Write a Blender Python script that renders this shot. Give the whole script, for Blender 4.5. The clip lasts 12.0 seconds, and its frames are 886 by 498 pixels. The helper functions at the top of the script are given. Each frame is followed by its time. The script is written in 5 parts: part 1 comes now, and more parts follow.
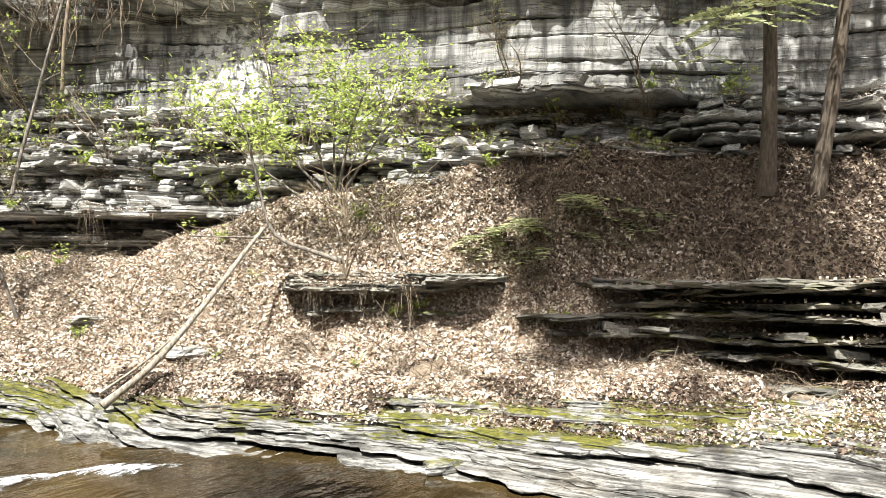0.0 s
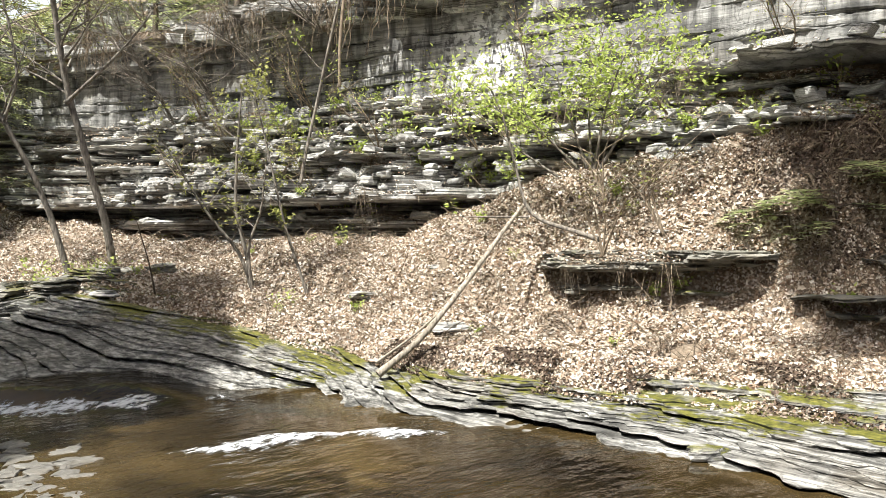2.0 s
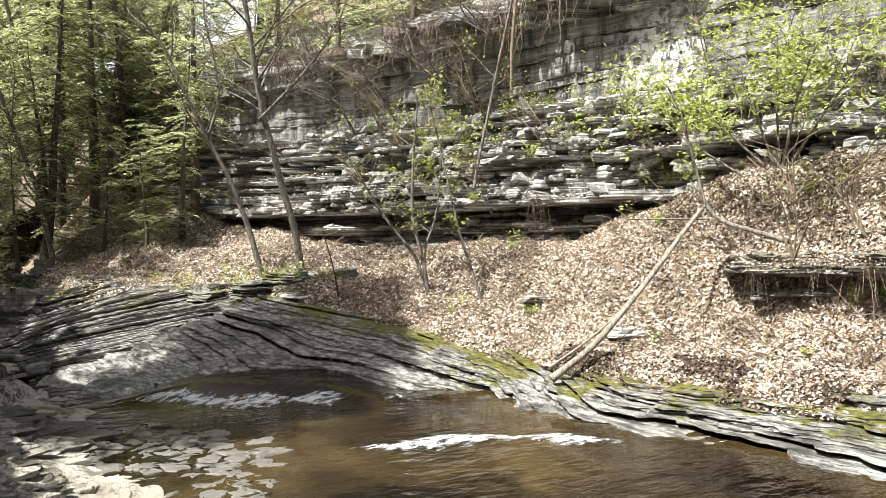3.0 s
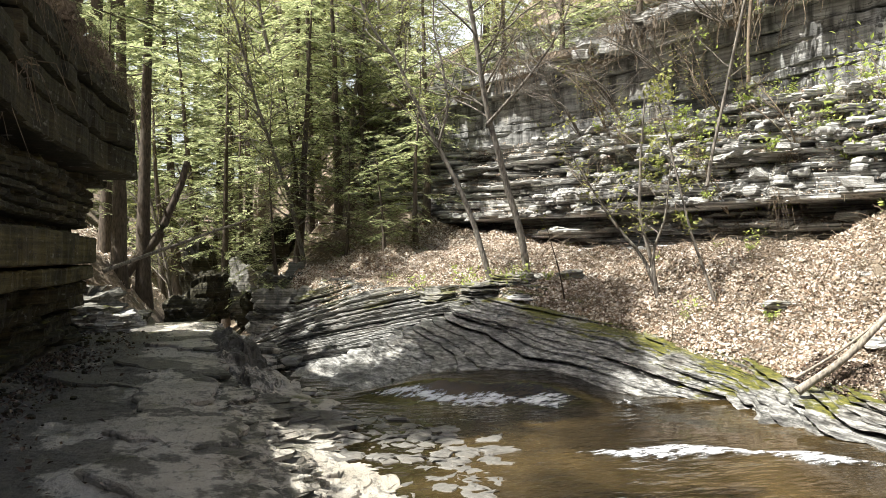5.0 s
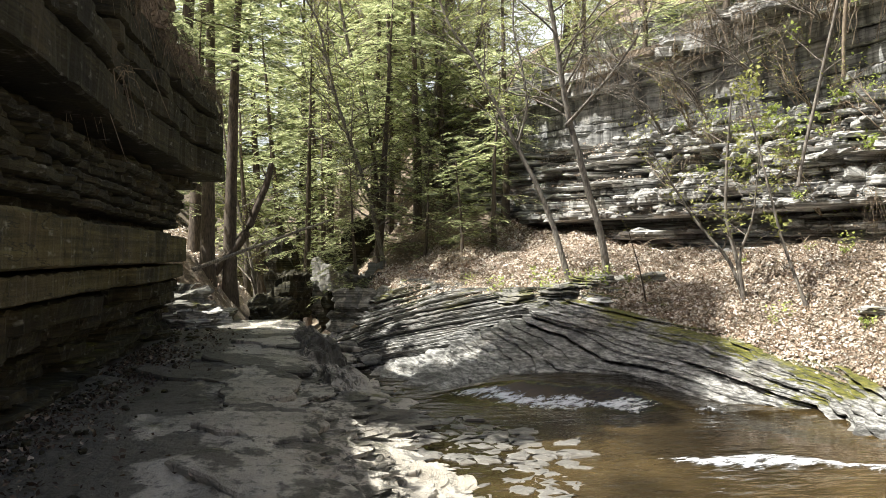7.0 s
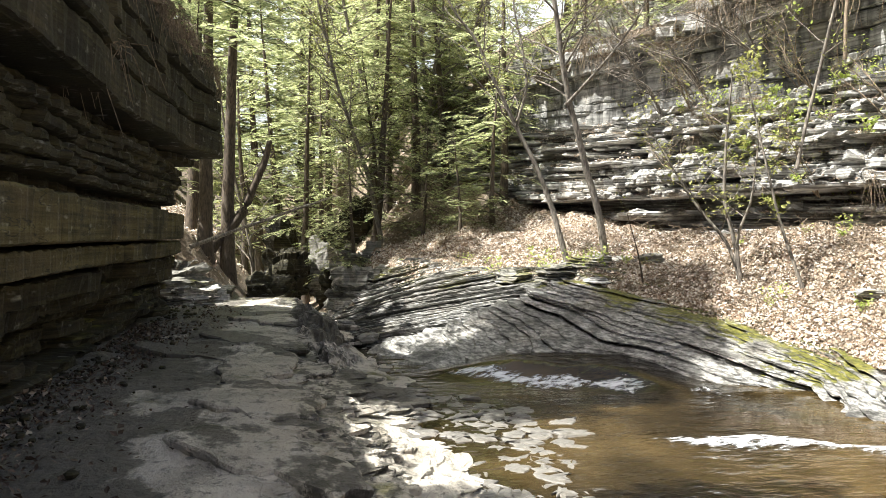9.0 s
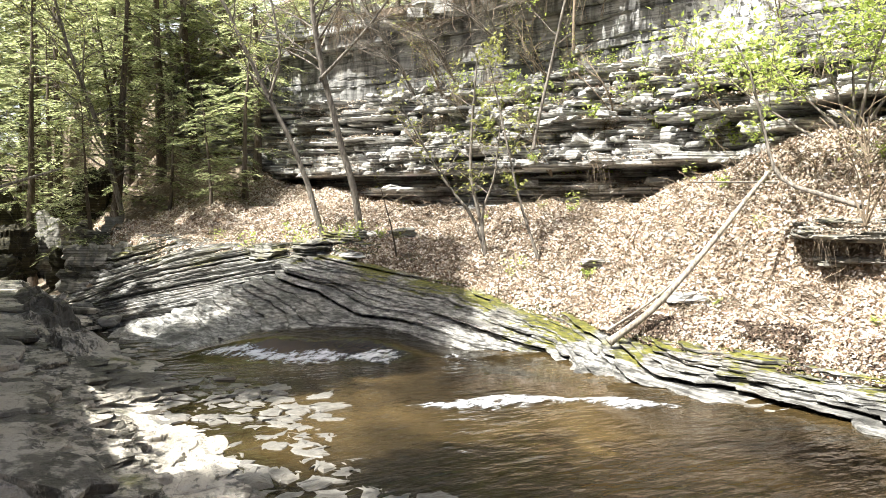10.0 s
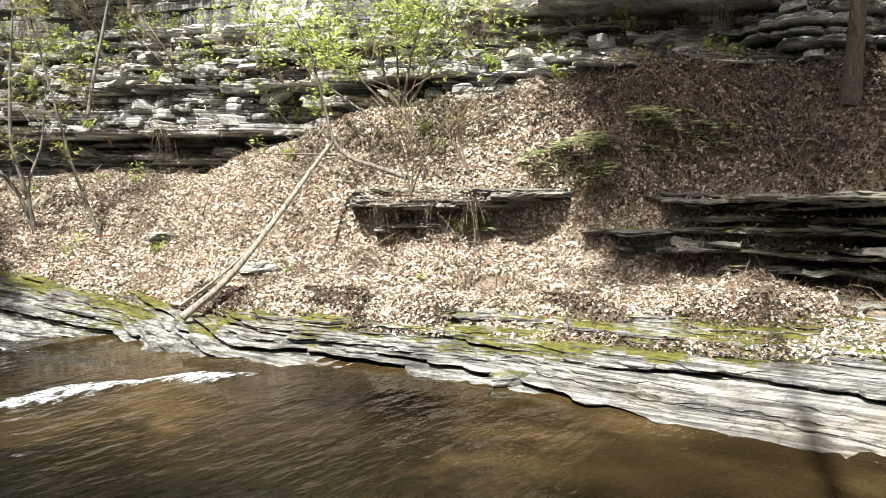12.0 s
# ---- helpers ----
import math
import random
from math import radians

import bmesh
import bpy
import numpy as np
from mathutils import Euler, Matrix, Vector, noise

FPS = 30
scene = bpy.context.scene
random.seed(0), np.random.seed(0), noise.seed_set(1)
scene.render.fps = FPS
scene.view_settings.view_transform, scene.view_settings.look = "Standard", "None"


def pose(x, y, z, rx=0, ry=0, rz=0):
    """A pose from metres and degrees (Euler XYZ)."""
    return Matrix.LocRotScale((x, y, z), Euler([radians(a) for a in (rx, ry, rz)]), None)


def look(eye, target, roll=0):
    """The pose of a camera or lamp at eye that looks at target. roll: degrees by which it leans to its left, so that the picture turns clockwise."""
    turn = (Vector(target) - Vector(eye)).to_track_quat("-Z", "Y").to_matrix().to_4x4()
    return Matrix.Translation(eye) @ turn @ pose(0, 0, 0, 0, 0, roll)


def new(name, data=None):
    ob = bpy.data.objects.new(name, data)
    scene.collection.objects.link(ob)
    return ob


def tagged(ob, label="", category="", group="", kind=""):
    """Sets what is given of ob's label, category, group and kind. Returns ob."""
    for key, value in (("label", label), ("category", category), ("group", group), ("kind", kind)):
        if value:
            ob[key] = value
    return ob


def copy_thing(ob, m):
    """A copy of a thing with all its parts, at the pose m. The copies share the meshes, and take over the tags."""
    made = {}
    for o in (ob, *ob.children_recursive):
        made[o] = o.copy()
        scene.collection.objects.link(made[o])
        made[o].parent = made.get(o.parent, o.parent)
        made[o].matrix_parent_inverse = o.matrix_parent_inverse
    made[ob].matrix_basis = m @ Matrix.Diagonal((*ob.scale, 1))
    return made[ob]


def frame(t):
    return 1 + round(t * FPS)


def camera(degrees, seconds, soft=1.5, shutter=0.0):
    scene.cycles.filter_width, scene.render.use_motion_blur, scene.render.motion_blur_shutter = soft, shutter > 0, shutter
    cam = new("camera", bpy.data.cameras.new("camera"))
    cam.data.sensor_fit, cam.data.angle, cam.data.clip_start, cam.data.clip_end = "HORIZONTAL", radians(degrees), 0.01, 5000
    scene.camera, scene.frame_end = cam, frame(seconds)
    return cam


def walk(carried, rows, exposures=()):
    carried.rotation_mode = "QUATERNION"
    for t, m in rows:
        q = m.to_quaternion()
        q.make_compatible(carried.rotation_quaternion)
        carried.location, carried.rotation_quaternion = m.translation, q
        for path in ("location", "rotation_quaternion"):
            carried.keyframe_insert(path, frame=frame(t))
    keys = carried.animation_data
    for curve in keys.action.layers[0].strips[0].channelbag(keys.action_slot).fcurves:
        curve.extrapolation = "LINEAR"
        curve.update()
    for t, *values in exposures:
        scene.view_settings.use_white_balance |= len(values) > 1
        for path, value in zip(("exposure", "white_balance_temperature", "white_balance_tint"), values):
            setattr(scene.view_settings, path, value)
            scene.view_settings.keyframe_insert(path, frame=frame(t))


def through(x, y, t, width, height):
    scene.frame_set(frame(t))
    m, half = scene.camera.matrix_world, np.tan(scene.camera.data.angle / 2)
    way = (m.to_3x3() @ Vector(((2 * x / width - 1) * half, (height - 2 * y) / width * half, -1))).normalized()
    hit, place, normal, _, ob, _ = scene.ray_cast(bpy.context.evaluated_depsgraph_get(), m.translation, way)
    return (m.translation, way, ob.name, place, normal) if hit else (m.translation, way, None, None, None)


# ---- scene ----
cam = camera(59.1, 12.0, soft=0.75)
EYE = (0.0, 0.0, 1.6)
# seconds, heading from the gorge's axis, tilt, lean (degrees)
TURNS = [(0, 64.00, 1.34, 0.48), (0.5, 61.18, 0.53, 0.38), (1, 56.15, -0.13, 0.35), (1.5, 50.90, -0.31, 0.14),
         (2, 45.36, -0.33, -0.06), (2.5, 39.33, -0.23, -0.14), (3, 32.75, 0.02, -0.37), (3.5, 26.58, 0.31, -0.26),
         (3.7, 24.42, 0.51, -0.49), (5.5, 14.43, 0.37, -0.57), (6, 12.63, 0.67, -0.50), (6.5, 11.73, 0.76, -0.26),
         (7, 10.59, 0.46, -0.34), (8.8, 8.72, -0.90, -0.09), (9, 10.74, -1.06, 0.16), (9.5, 16.15, -1.52, -0.18),
         (9.7, 20.0, -1.75, 0.0), (9.8, 23.4, -2.05, 0.1), (9.9, 26.4, -2.45, 0.16), (10, 28.52, -2.82, 0.21), (10.2, 31.1, -3.3, 0.3), (10.3, 32.7, -3.8, 0.4), (10.5, 36.29, -4.84, 0.52), (11, 43.57, -5.42, 0.57), (11.5, 51.49, -5.51, 0.50),
         (12, 59.26, -4.87, 0.02)]
walk(cam, [(t, pose(*EYE, 90 + p, 0, -h) @ pose(0, 0, 0, 0, 0, r)) for t, h, p, r in TURNS],
     exposures=[(0, 1.46, 6350, 8), (1, 1.28, 6350, 8), (2.5, 1.29, 6350, 8), (3.7, 1.34, 6350, 8), (6, 1.36, 6350, 8), (7.2, 1.38, 6350, 8), (8.8, 1.74, 6350, 8), (10, 1.88, 6350, 8), (11, 1.4, 6350, 8), (12, 1.3, 6350, 8)])

# ---- light ----
SUN_HEADING, SUN_HEIGHT = -92.0, 59.0   # degrees from the gorge's axis, and above the ground
world = bpy.data.worlds.new("world")
scene.world = world
world.use_nodes = True
sky = world.node_tree.nodes.new("ShaderNodeTexSky")
sky.sky_type, sky.sun_disc = "NISHITA", False
sky.sun_elevation, sky.sun_rotation = radians(SUN_HEIGHT), radians(SUN_HEADING)
sky.air_density, sky.dust_density = 0.9, 7.0
back = world.node_tree.nodes["Background"]
back.inputs["Strength"].default_value = 0.068
world.node_tree.links.new(sky.outputs[0], back.inputs["Color"])
sun = new("sun", bpy.data.lights.new("sun", "SUN"))
sun.data.energy, sun.data.angle, sun.data.color = 5.0, radians(0.53), (1.0, 0.96, 0.89)
sh, sv = radians(SUN_HEADING), radians(SUN_HEIGHT)
SUN_DIR = Vector((math.sin(sh) * math.cos(sv), math.cos(sh) * math.cos(sv), math.sin(sv)))
sun.matrix_world = look(SUN_DIR * 60, (0, 0, 0))


# the pale hazy sky low down behind the far trees
haze = bpy.data.materials.new("hazy_sky")
haze.use_nodes = True
glow = haze.node_tree.nodes.new("ShaderNodeEmission")
glow.inputs["Color"].default_value, glow.inputs["Strength"].default_value = (0.93, 0.97, 1.0, 1), 0.5
haze.node_tree.links.new(glow.outputs[0], haze.node_tree.nodes["Material Output"].inputs["Surface"])
me = bpy.data.meshes.new("backdrop")
me.from_pydata([(-420, 900, -20), (420, 900, -20), (420, 900, 420), (-420, 900, 420)], [], [(0, 1, 2, 3)])
me.materials.append(haze)
tagged(new("backdrop", me), "pale hazy sky behind the far trees", "sky", kind="structure")


# ---- noise and mesh helpers ----
def hash2(ix, iy, seed):
    n = (ix * 374761393 + iy * 668265263 + seed * 974711) & 0x7FFFFFFF
    n = ((n ^ (n >> 13)) * 1274126177) & 0x7FFFFFFF
    return ((n ^ (n >> 16)) & 0xFFFF) / 65535.0


def vnoise(x, y, seed=0):
    """Smooth value noise from 0 to 1."""
    x, y = np.broadcast_arrays(np.asarray(x, float), np.asarray(y, float))
    ix, iy = np.floor(x).astype(np.int64), np.floor(y).astype(np.int64)
    fx, fy = x - ix, y - iy
    fx, fy = fx * fx * (3 - 2 * fx), fy * fy * (3 - 2 * fy)
    a, b = hash2(ix, iy, seed), hash2(ix + 1, iy, seed)
    c, d = hash2(ix, iy + 1, seed), hash2(ix + 1, iy + 1, seed)
    return (a * (1 - fx) + b * fx) * (1 - fy) + (c * (1 - fx) + d * fx) * fy


def fbm(x, y, seed=0, octaves=4):
    """Layered noise, about -0.5 to 0.5."""
    total, amp, norm = 0.0, 1.0, 0.0
    for i in range(octaves):
        total = total + amp * (vnoise(np.asarray(x) * 2 ** i, np.asarray(y) * 2 ** i, seed + 17 * i) - 0.5)
        norm += amp
        amp *= 0.5
    return total / norm * 1.6


def blocks(s, size, seed):
    """A stepped noise along a line, -0.5 to 0.5: broken blocks with upright joints."""
    w = s / size + 0.9 * vnoise(s / size * 0.7, 0.5, seed + 5)
    return hash2(np.floor(w).astype(np.int64), np.int64(3), seed) - 0.5


def mesh_of(name, verts, quads, mats, smooth=False):
    """A mesh of quads from arrays; a quad whose last two corners are one is a triangle."""
    me = bpy.data.meshes.new(name)
    verts, quads = np.asarray(verts, np.float32), np.asarray(quads, np.int32)
    me.vertices.add(len(verts))
    me.vertices.foreach_set("co", verts.ravel())
    me.loops.add(len(quads) * 4)
    me.loops.foreach_set("vertex_index", quads.ravel())
    me.polygons.add(len(quads))
    me.polygons.foreach_set("loop_start", np.arange(len(quads), dtype=np.int32) * 4)
    me.polygons.foreach_set("use_smooth", np.full(len(quads), smooth))
    for m in mats if isinstance(mats, (list, tuple)) else [mats]:
        me.materials.append(m)
    me.update(calc_edges=True)
    me.validate()
    return me


class Pile:
    """Gathers grids, tubes and leaves into one mesh."""

    def __init__(self):
        self.v, self.f, self.n = [], [], 0

    def add(self, v, f):
        self.v.append(np.asarray(v, float).reshape(-1, 3))
        self.f.append(np.asarray(f, np.int64).reshape(-1, 4) + self.n)
        self.n += len(self.v[-1])

    def grid(self, p, flip=False):
        """p: rows x columns x 3."""
        r, c = p.shape[:2]
        i = (np.arange(r - 1)[:, None] * c + np.arange(c - 1)[None]).ravel()
        q = np.stack([i, i + 1, i + c + 1, i + c], 1)
        self.add(p.reshape(-1, 3), q[:, ::-1] if flip else q)

    def tube(self, path, radii, sides=6):
        path = np.asarray(path, float)
        d = np.gradient(path, axis=0)
        d /= np.linalg.norm(d, axis=1, keepdims=True) + 1e-9
        ref = np.where(np.abs(d[:, 2:]) > 0.9, [[1.0, 0, 0]], [[0, 0, 1.0]])
        a = np.cross(d, ref)
        a /= np.linalg.norm(a, axis=1, keepdims=True) + 1e-9
        b = np.cross(d, a)
        w = np.linspace(0, 2 * np.pi, sides + 1)[:-1]
        ring = a[:, None] * np.cos(w)[None, :, None] + b[:, None] * np.sin(w)[None, :, None]
        p = path[:, None] + ring * np.asarray(radii)[:, None, None]
        n, i, j = len(path), np.arange(len(path) - 1)[:, None] * sides, np.arange(sides)[None]
        k = (j + 1) % sides
        self.add(p, np.stack([i + j, i + k, i + sides + k, i + sides + j], -1).reshape(-1, 4))

    def leaves(self, pos, along, across, fold=0.25):
        """Folded leaves: centre, half length and half width vectors, one a row."""
        nrm = np.cross(along, across)
        nrm /= np.linalg.norm(nrm, axis=1, keepdims=True) + 1e-9
        lift = nrm * np.linalg.norm(across, axis=1, keepdims=True) * fold
        v = np.stack([pos - along, pos - along * 0.1 + across + lift, pos + along, pos - along * 0.1 - across + lift], 1)
        # two triangles along the rib
        i = np.arange(len(pos))[:, None] * 4
        self.add(v, np.concatenate([i + np.array([[0, 1, 2, 2]]), i + np.array([[0, 2, 3, 3]])]))

    def mesh(self, name, mats, smooth=False):
        v, f = np.concatenate(self.v), np.concatenate(self.f)
        tri = f[:, 2] == f[:, 3]
        if not tri.any():
            return mesh_of(name, v, f, mats, smooth)
        me = bpy.data.meshes.new(name)
        counts = np.where(tri, 3, 4)
        keep = np.ones(f.shape, bool)
        keep[tri, 3] = False
        me.vertices.add(len(v))
        me.vertices.foreach_set("co", v.astype(np.float32).ravel())
        me.loops.add(int(counts.sum()))
        me.loops.foreach_set("vertex_index", f[keep].astype(np.int32))
        me.polygons.add(len(f))
        me.polygons.foreach_set("loop_start", (np.cumsum(counts) - counts).astype(np.int32))
        me.polygons.foreach_set("use_smooth", np.full(len(f), smooth))
        for m in mats if isinstance(mats, (list, tuple)) else [mats]:
            me.materials.append(m)
        me.update(calc_edges=True)
        me.validate()
        return me


def part(name, me, parent, label=""):
    ob = new(name, me)
    ob.parent = parent
    if label:
        tagged(ob, label)
    return ob


# ---- materials ----
def material(name):
    m = bpy.data.materials.new(name)
    m.use_nodes = True
    t = m.node_tree
    return m, t, t.nodes["Principled BSDF"]


def node(t, kind, **values):
    n = t.nodes.new("ShaderNode" + kind)
    for key, value in values.items():
        n.inputs[key.replace("_", " ")].default_value = value
    return n


def ramp(t, source, stops):
    n = t.nodes.new("ShaderNodeValToRGB")
    while len(n.color_ramp.elements) < len(stops):
        n.color_ramp.elements.new(0.5)
    for e, (at, c) in zip(n.color_ramp.elements, stops):
        e.position = at
        e.color = (*c, 1) if not isinstance(c, (int, float)) else (c, c, c, 1)
    t.links.new(source, n.inputs[0])
    return n.outputs[0]


def mix(t, a, b, by, mode="MIX"):
    n = t.nodes.new("ShaderNodeMix")
    n.data_type, n.blend_type = "RGBA", mode
    for sock, value in ((n.inputs[0], by), (n.inputs[6], a), (n.inputs[7], b)):
        if hasattr(value, "is_linked"):
            t.links.new(value, sock)
        elif isinstance(value, (int, float)):
            sock.default_value = value
        else:
            sock.default_value = (*value, 1)
    return n.outputs[2]


def scaled(t, sx, sy, sz):
    co = t.nodes.new("ShaderNodeTexCoord")
    mp = t.nodes.new("ShaderNodeMapping")
    mp.inputs["Scale"].default_value = (sx, sy, sz)
    t.links.new(co.outputs["Object"], mp.inputs["Vector"])
    return mp.outputs[0]


def noise_of(t, vec, scale, detail=5, rough=0.55):
    n = node(t, "TexNoise", Scale=scale, Detail=detail, Roughness=rough)
    t.links.new(vec, n.inputs["Vector"])
    return n.outputs["Fac"]


def rock_material(name, dark, light, moss=0.0, stain=0.5, rough=0.85, layers=26, shore=False, crisp=0.0, across=0.5):
    """Bedded shale: thin level bands, stains, and moss where the stone faces up."""
    m, t, p = material(name)
    bands = noise_of(t, scaled(t, across, 0.35, layers), 1.0, 6, 0.6)
    blot = noise_of(t, scaled(t, 1, 1, 1.6), 1.3, 6, 0.6)
    grain = noise_of(t, scaled(t, 1, 1, 3), 22, 4)
    c = ramp(t, bands, [(0.3 + crisp, dark), (0.68 - crisp, light)])
    c = mix(t, c, tuple(x * 0.45 for x in dark), ramp(t, blot, [(0.52, 0.0), (0.68, stain)]))
    c = mix(t, c, (0.28, 0.22, 0.14), ramp(t, noise_of(t, scaled(t, 1, 1, 1), 0.8, 4), [(0.52, 0.0), (0.75, 0.25)]))
    c = mix(t, c, (0.5, 0.5, 0.48), ramp(t, noise_of(t, scaled(t, 1, 1, 2), 5.5, 5), [(0.6, 0.0), (0.75, 0.5)]))
    c = mix(t, c, c, grain, "SOFT_LIGHT")
    if moss:
        geo = t.nodes.new("ShaderNodeNewGeometry")
        sep = t.nodes.new("ShaderNodeSeparateXYZ")
        t.links.new(geo.outputs["Normal"], sep.inputs[0])
        up = ramp(t, sep.outputs["Z"], [(0.35, 0.0), (0.8, 1.0)])
        patch = ramp(t, noise_of(t, scaled(t, 1, 1, 1), 1.1, 6, 0.65), [(0.62 - 0.25 * moss, 0.0), (0.72 - 0.25 * moss, 1.0)])
        both = mix(t, up, patch, 1.0, "MULTIPLY")
        if shore:        # moss keeps to the upper part of the apron
            at = t.nodes.new("ShaderNodeAttribute")
            at.attribute_name = "shore"
            rag = t.nodes.new("ShaderNodeMath")
            rag.operation = "MULTIPLY_ADD"
            t.links.new(noise_of(t, scaled(t, 1, 1, 1), 2.2, 7, 0.7), rag.inputs[0])
            rag.inputs[1].default_value = 2.6
            t.links.new(at.outputs["Fac"], rag.inputs[2])
            both = mix(t, both, ramp(t, rag.outputs[0], [(0.62, 0.0), (0.72, 1.0)]), 1.0, "MULTIPLY")
        green = ramp(t, noise_of(t, scaled(t, 1, 1, 1), 14, 5), [(0.3, (0.045, 0.048, 0.011)), (0.5, (0.10, 0.10, 0.02)), (0.8, (0.21, 0.19, 0.045))])
        c = mix(t, c, green, both)
    t.links.new(c, p.inputs["Base Color"])
    p.inputs["Roughness"].default_value = rough
    p.inputs["Specular IOR Level"].default_value = 0.3
    bump = node(t, "Bump", Strength=0.7, Distance=0.03)
    t.links.new(mix(t, bands, grain, 0.35), bump.inputs["Height"])
    t.links.new(bump.outputs[0], p.inputs["Normal"])
    return m


def leaf_material(name, stops, through=0.35, rough=0.6, patchy=0.0):
    """Leaves that each take a colour of their own and let some light through."""
    m, t, p = material(name)
    geo = t.nodes.new("ShaderNodeNewGeometry")
    c = ramp(t, geo.outputs["Random Per Island"], stops)
    if patchy:
        c = mix(t, c, (0.12, 0.088, 0.06), ramp(t, noise_of(t, scaled(t, 1, 1, 1), 1.1, 5, 0.65), [(0.5, 0.0), (0.68, patchy)]))
    t.links.new(c, p.inputs["Base Color"])
    p.inputs["Roughness"].default_value = rough
    p.inputs["Specular IOR Level"].default_value = 0.25
    if through:
        tr = t.nodes.new("ShaderNodeBsdfTranslucent")
        t.links.new(c, tr.inputs["Color"])
        ms = t.nodes.new("ShaderNodeMixShader")
        ms.inputs[0].default_value = through
        t.links.new(p.outputs[0], ms.inputs[1])
        t.links.new(tr.outputs[0], ms.inputs[2])
        t.links.new(ms.outputs[0], t.nodes["Material Output"].inputs["Surface"])
    return m


def bark_material(name, dark, light):
    m, t, p = material(name)
    n = noise_of(t, scaled(t, 1, 1, 0.25), 30, 5)
    big = noise_of(t, scaled(t, 1, 1, 0.5), 2.5, 4)
    c = mix(t, ramp(t, n, [(0.35, dark), (0.7, light)]), dark, ramp(t, big, [(0.5, 0.0), (0.7, 0.5)]))
    t.links.new(c, p.inputs["Base Color"])
    p.inputs["Roughness"].default_value = 0.9
    bump = node(t, "Bump", Strength=0.6, Distance=0.02)
    t.links.new(n, bump.inputs["Height"])
    t.links.new(bump.outputs[0], p.inputs["Normal"])
    return m


def cracked(m, along, up, strength, width=0.012, across=None):
    """Hairline cracks: along the bedding, and some across it."""
    t = m.node_tree
    p = t.nodes["Principled BSDF"]
    c = p.inputs["Base Color"].links[0].from_socket
    for sx, sz, k in ((along, up, 1.0), (along * 5, up * 0.12, 0.6)):
        n = noise_of(t, scaled(t, across if across and k == 1.0 else sx, sx, sz), 1.0, 4, 0.55)
        line = ramp(t, n, [(0.5 - width, 0.0), (0.5, strength * k), (0.5 + width, 0.0)])
        c = mix(t, c, (0.02, 0.019, 0.017), line)
    t.links.new(c, p.inputs["Base Color"])
    return m


def streaked(m, spots):
    """Dark water streaks down the face and pale mineral patches."""
    t = m.node_tree
    p = t.nodes["Principled BSDF"]
    c = p.inputs["Base Color"].links[0].from_socket
    n = noise_of(t, scaled(t, 1.5, 2.6, 0.22), 1.6, 5, 0.6)
    c = mix(t, c, (0.05, 0.05, 0.048), ramp(t, n, [(0.46, 0.0), (0.62, 0.8)]))
    co = t.nodes.new("ShaderNodeTexCoord")
    for x, y, z, r in spots:
        d = t.nodes.new("ShaderNodeVectorMath")
        d.operation = "DISTANCE"
        t.links.new(co.outputs["Object"], d.inputs[0])
        d.inputs[1].default_value = (x, y, z)
        near = ramp(t, d.outputs["Value"], [(r * 0.4, 1.0), (r, 0.0)])
        blot = ramp(t, noise_of(t, scaled(t, 1, 1, 1), 6, 5, 0.6), [(0.46, 0.0), (0.52, 1.0)])
        c = mix(t, c, (0.72, 0.72, 0.70), mix(t, near, blot, 1.0, "MULTIPLY"))
    t.links.new(c, p.inputs["Base Color"])
    return m


CLIFF = rock_material("cliff_shale", (0.10, 0.098, 0.094), (0.60, 0.595, 0.57), moss=0.10, stain=0.75, layers=34, crisp=0.05)
MOSSY = rock_material("mossy_shale", (0.09, 0.088, 0.075), (0.33, 0.32, 0.29), moss=0.35, stain=0.8)
SMOOTH = streaked(rock_material("smooth_shale", (0.14, 0.14, 0.137), (0.48, 0.477, 0.46), moss=0.0, stain=0.8, layers=12), [(11.5, 10.2, 5.4, 1.1), (11.4, 10.0, 4.95, 0.9)])
APRON = rock_material("apron_shale", (0.075, 0.073, 0.068), (0.40, 0.395, 0.375), moss=0.95, stain=0.7, rough=0.55, layers=44, shore=True, crisp=0.06, across=11.0)
PLATFORM = rock_material("platform_shale", (0.42, 0.39, 0.34), (0.62, 0.585, 0.52), moss=0.12, stain=0.6, rough=0.5, layers=8)
cracked(SMOOTH, 0.4, 6.0, 0.85)
cracked(APRON, 0.4, 22.0, 0.85, 0.022, 7.0)
cracked(CLIFF, 0.6, 12.0, 0.7)
cracked(MOSSY, 0.6, 12.0, 0.7)


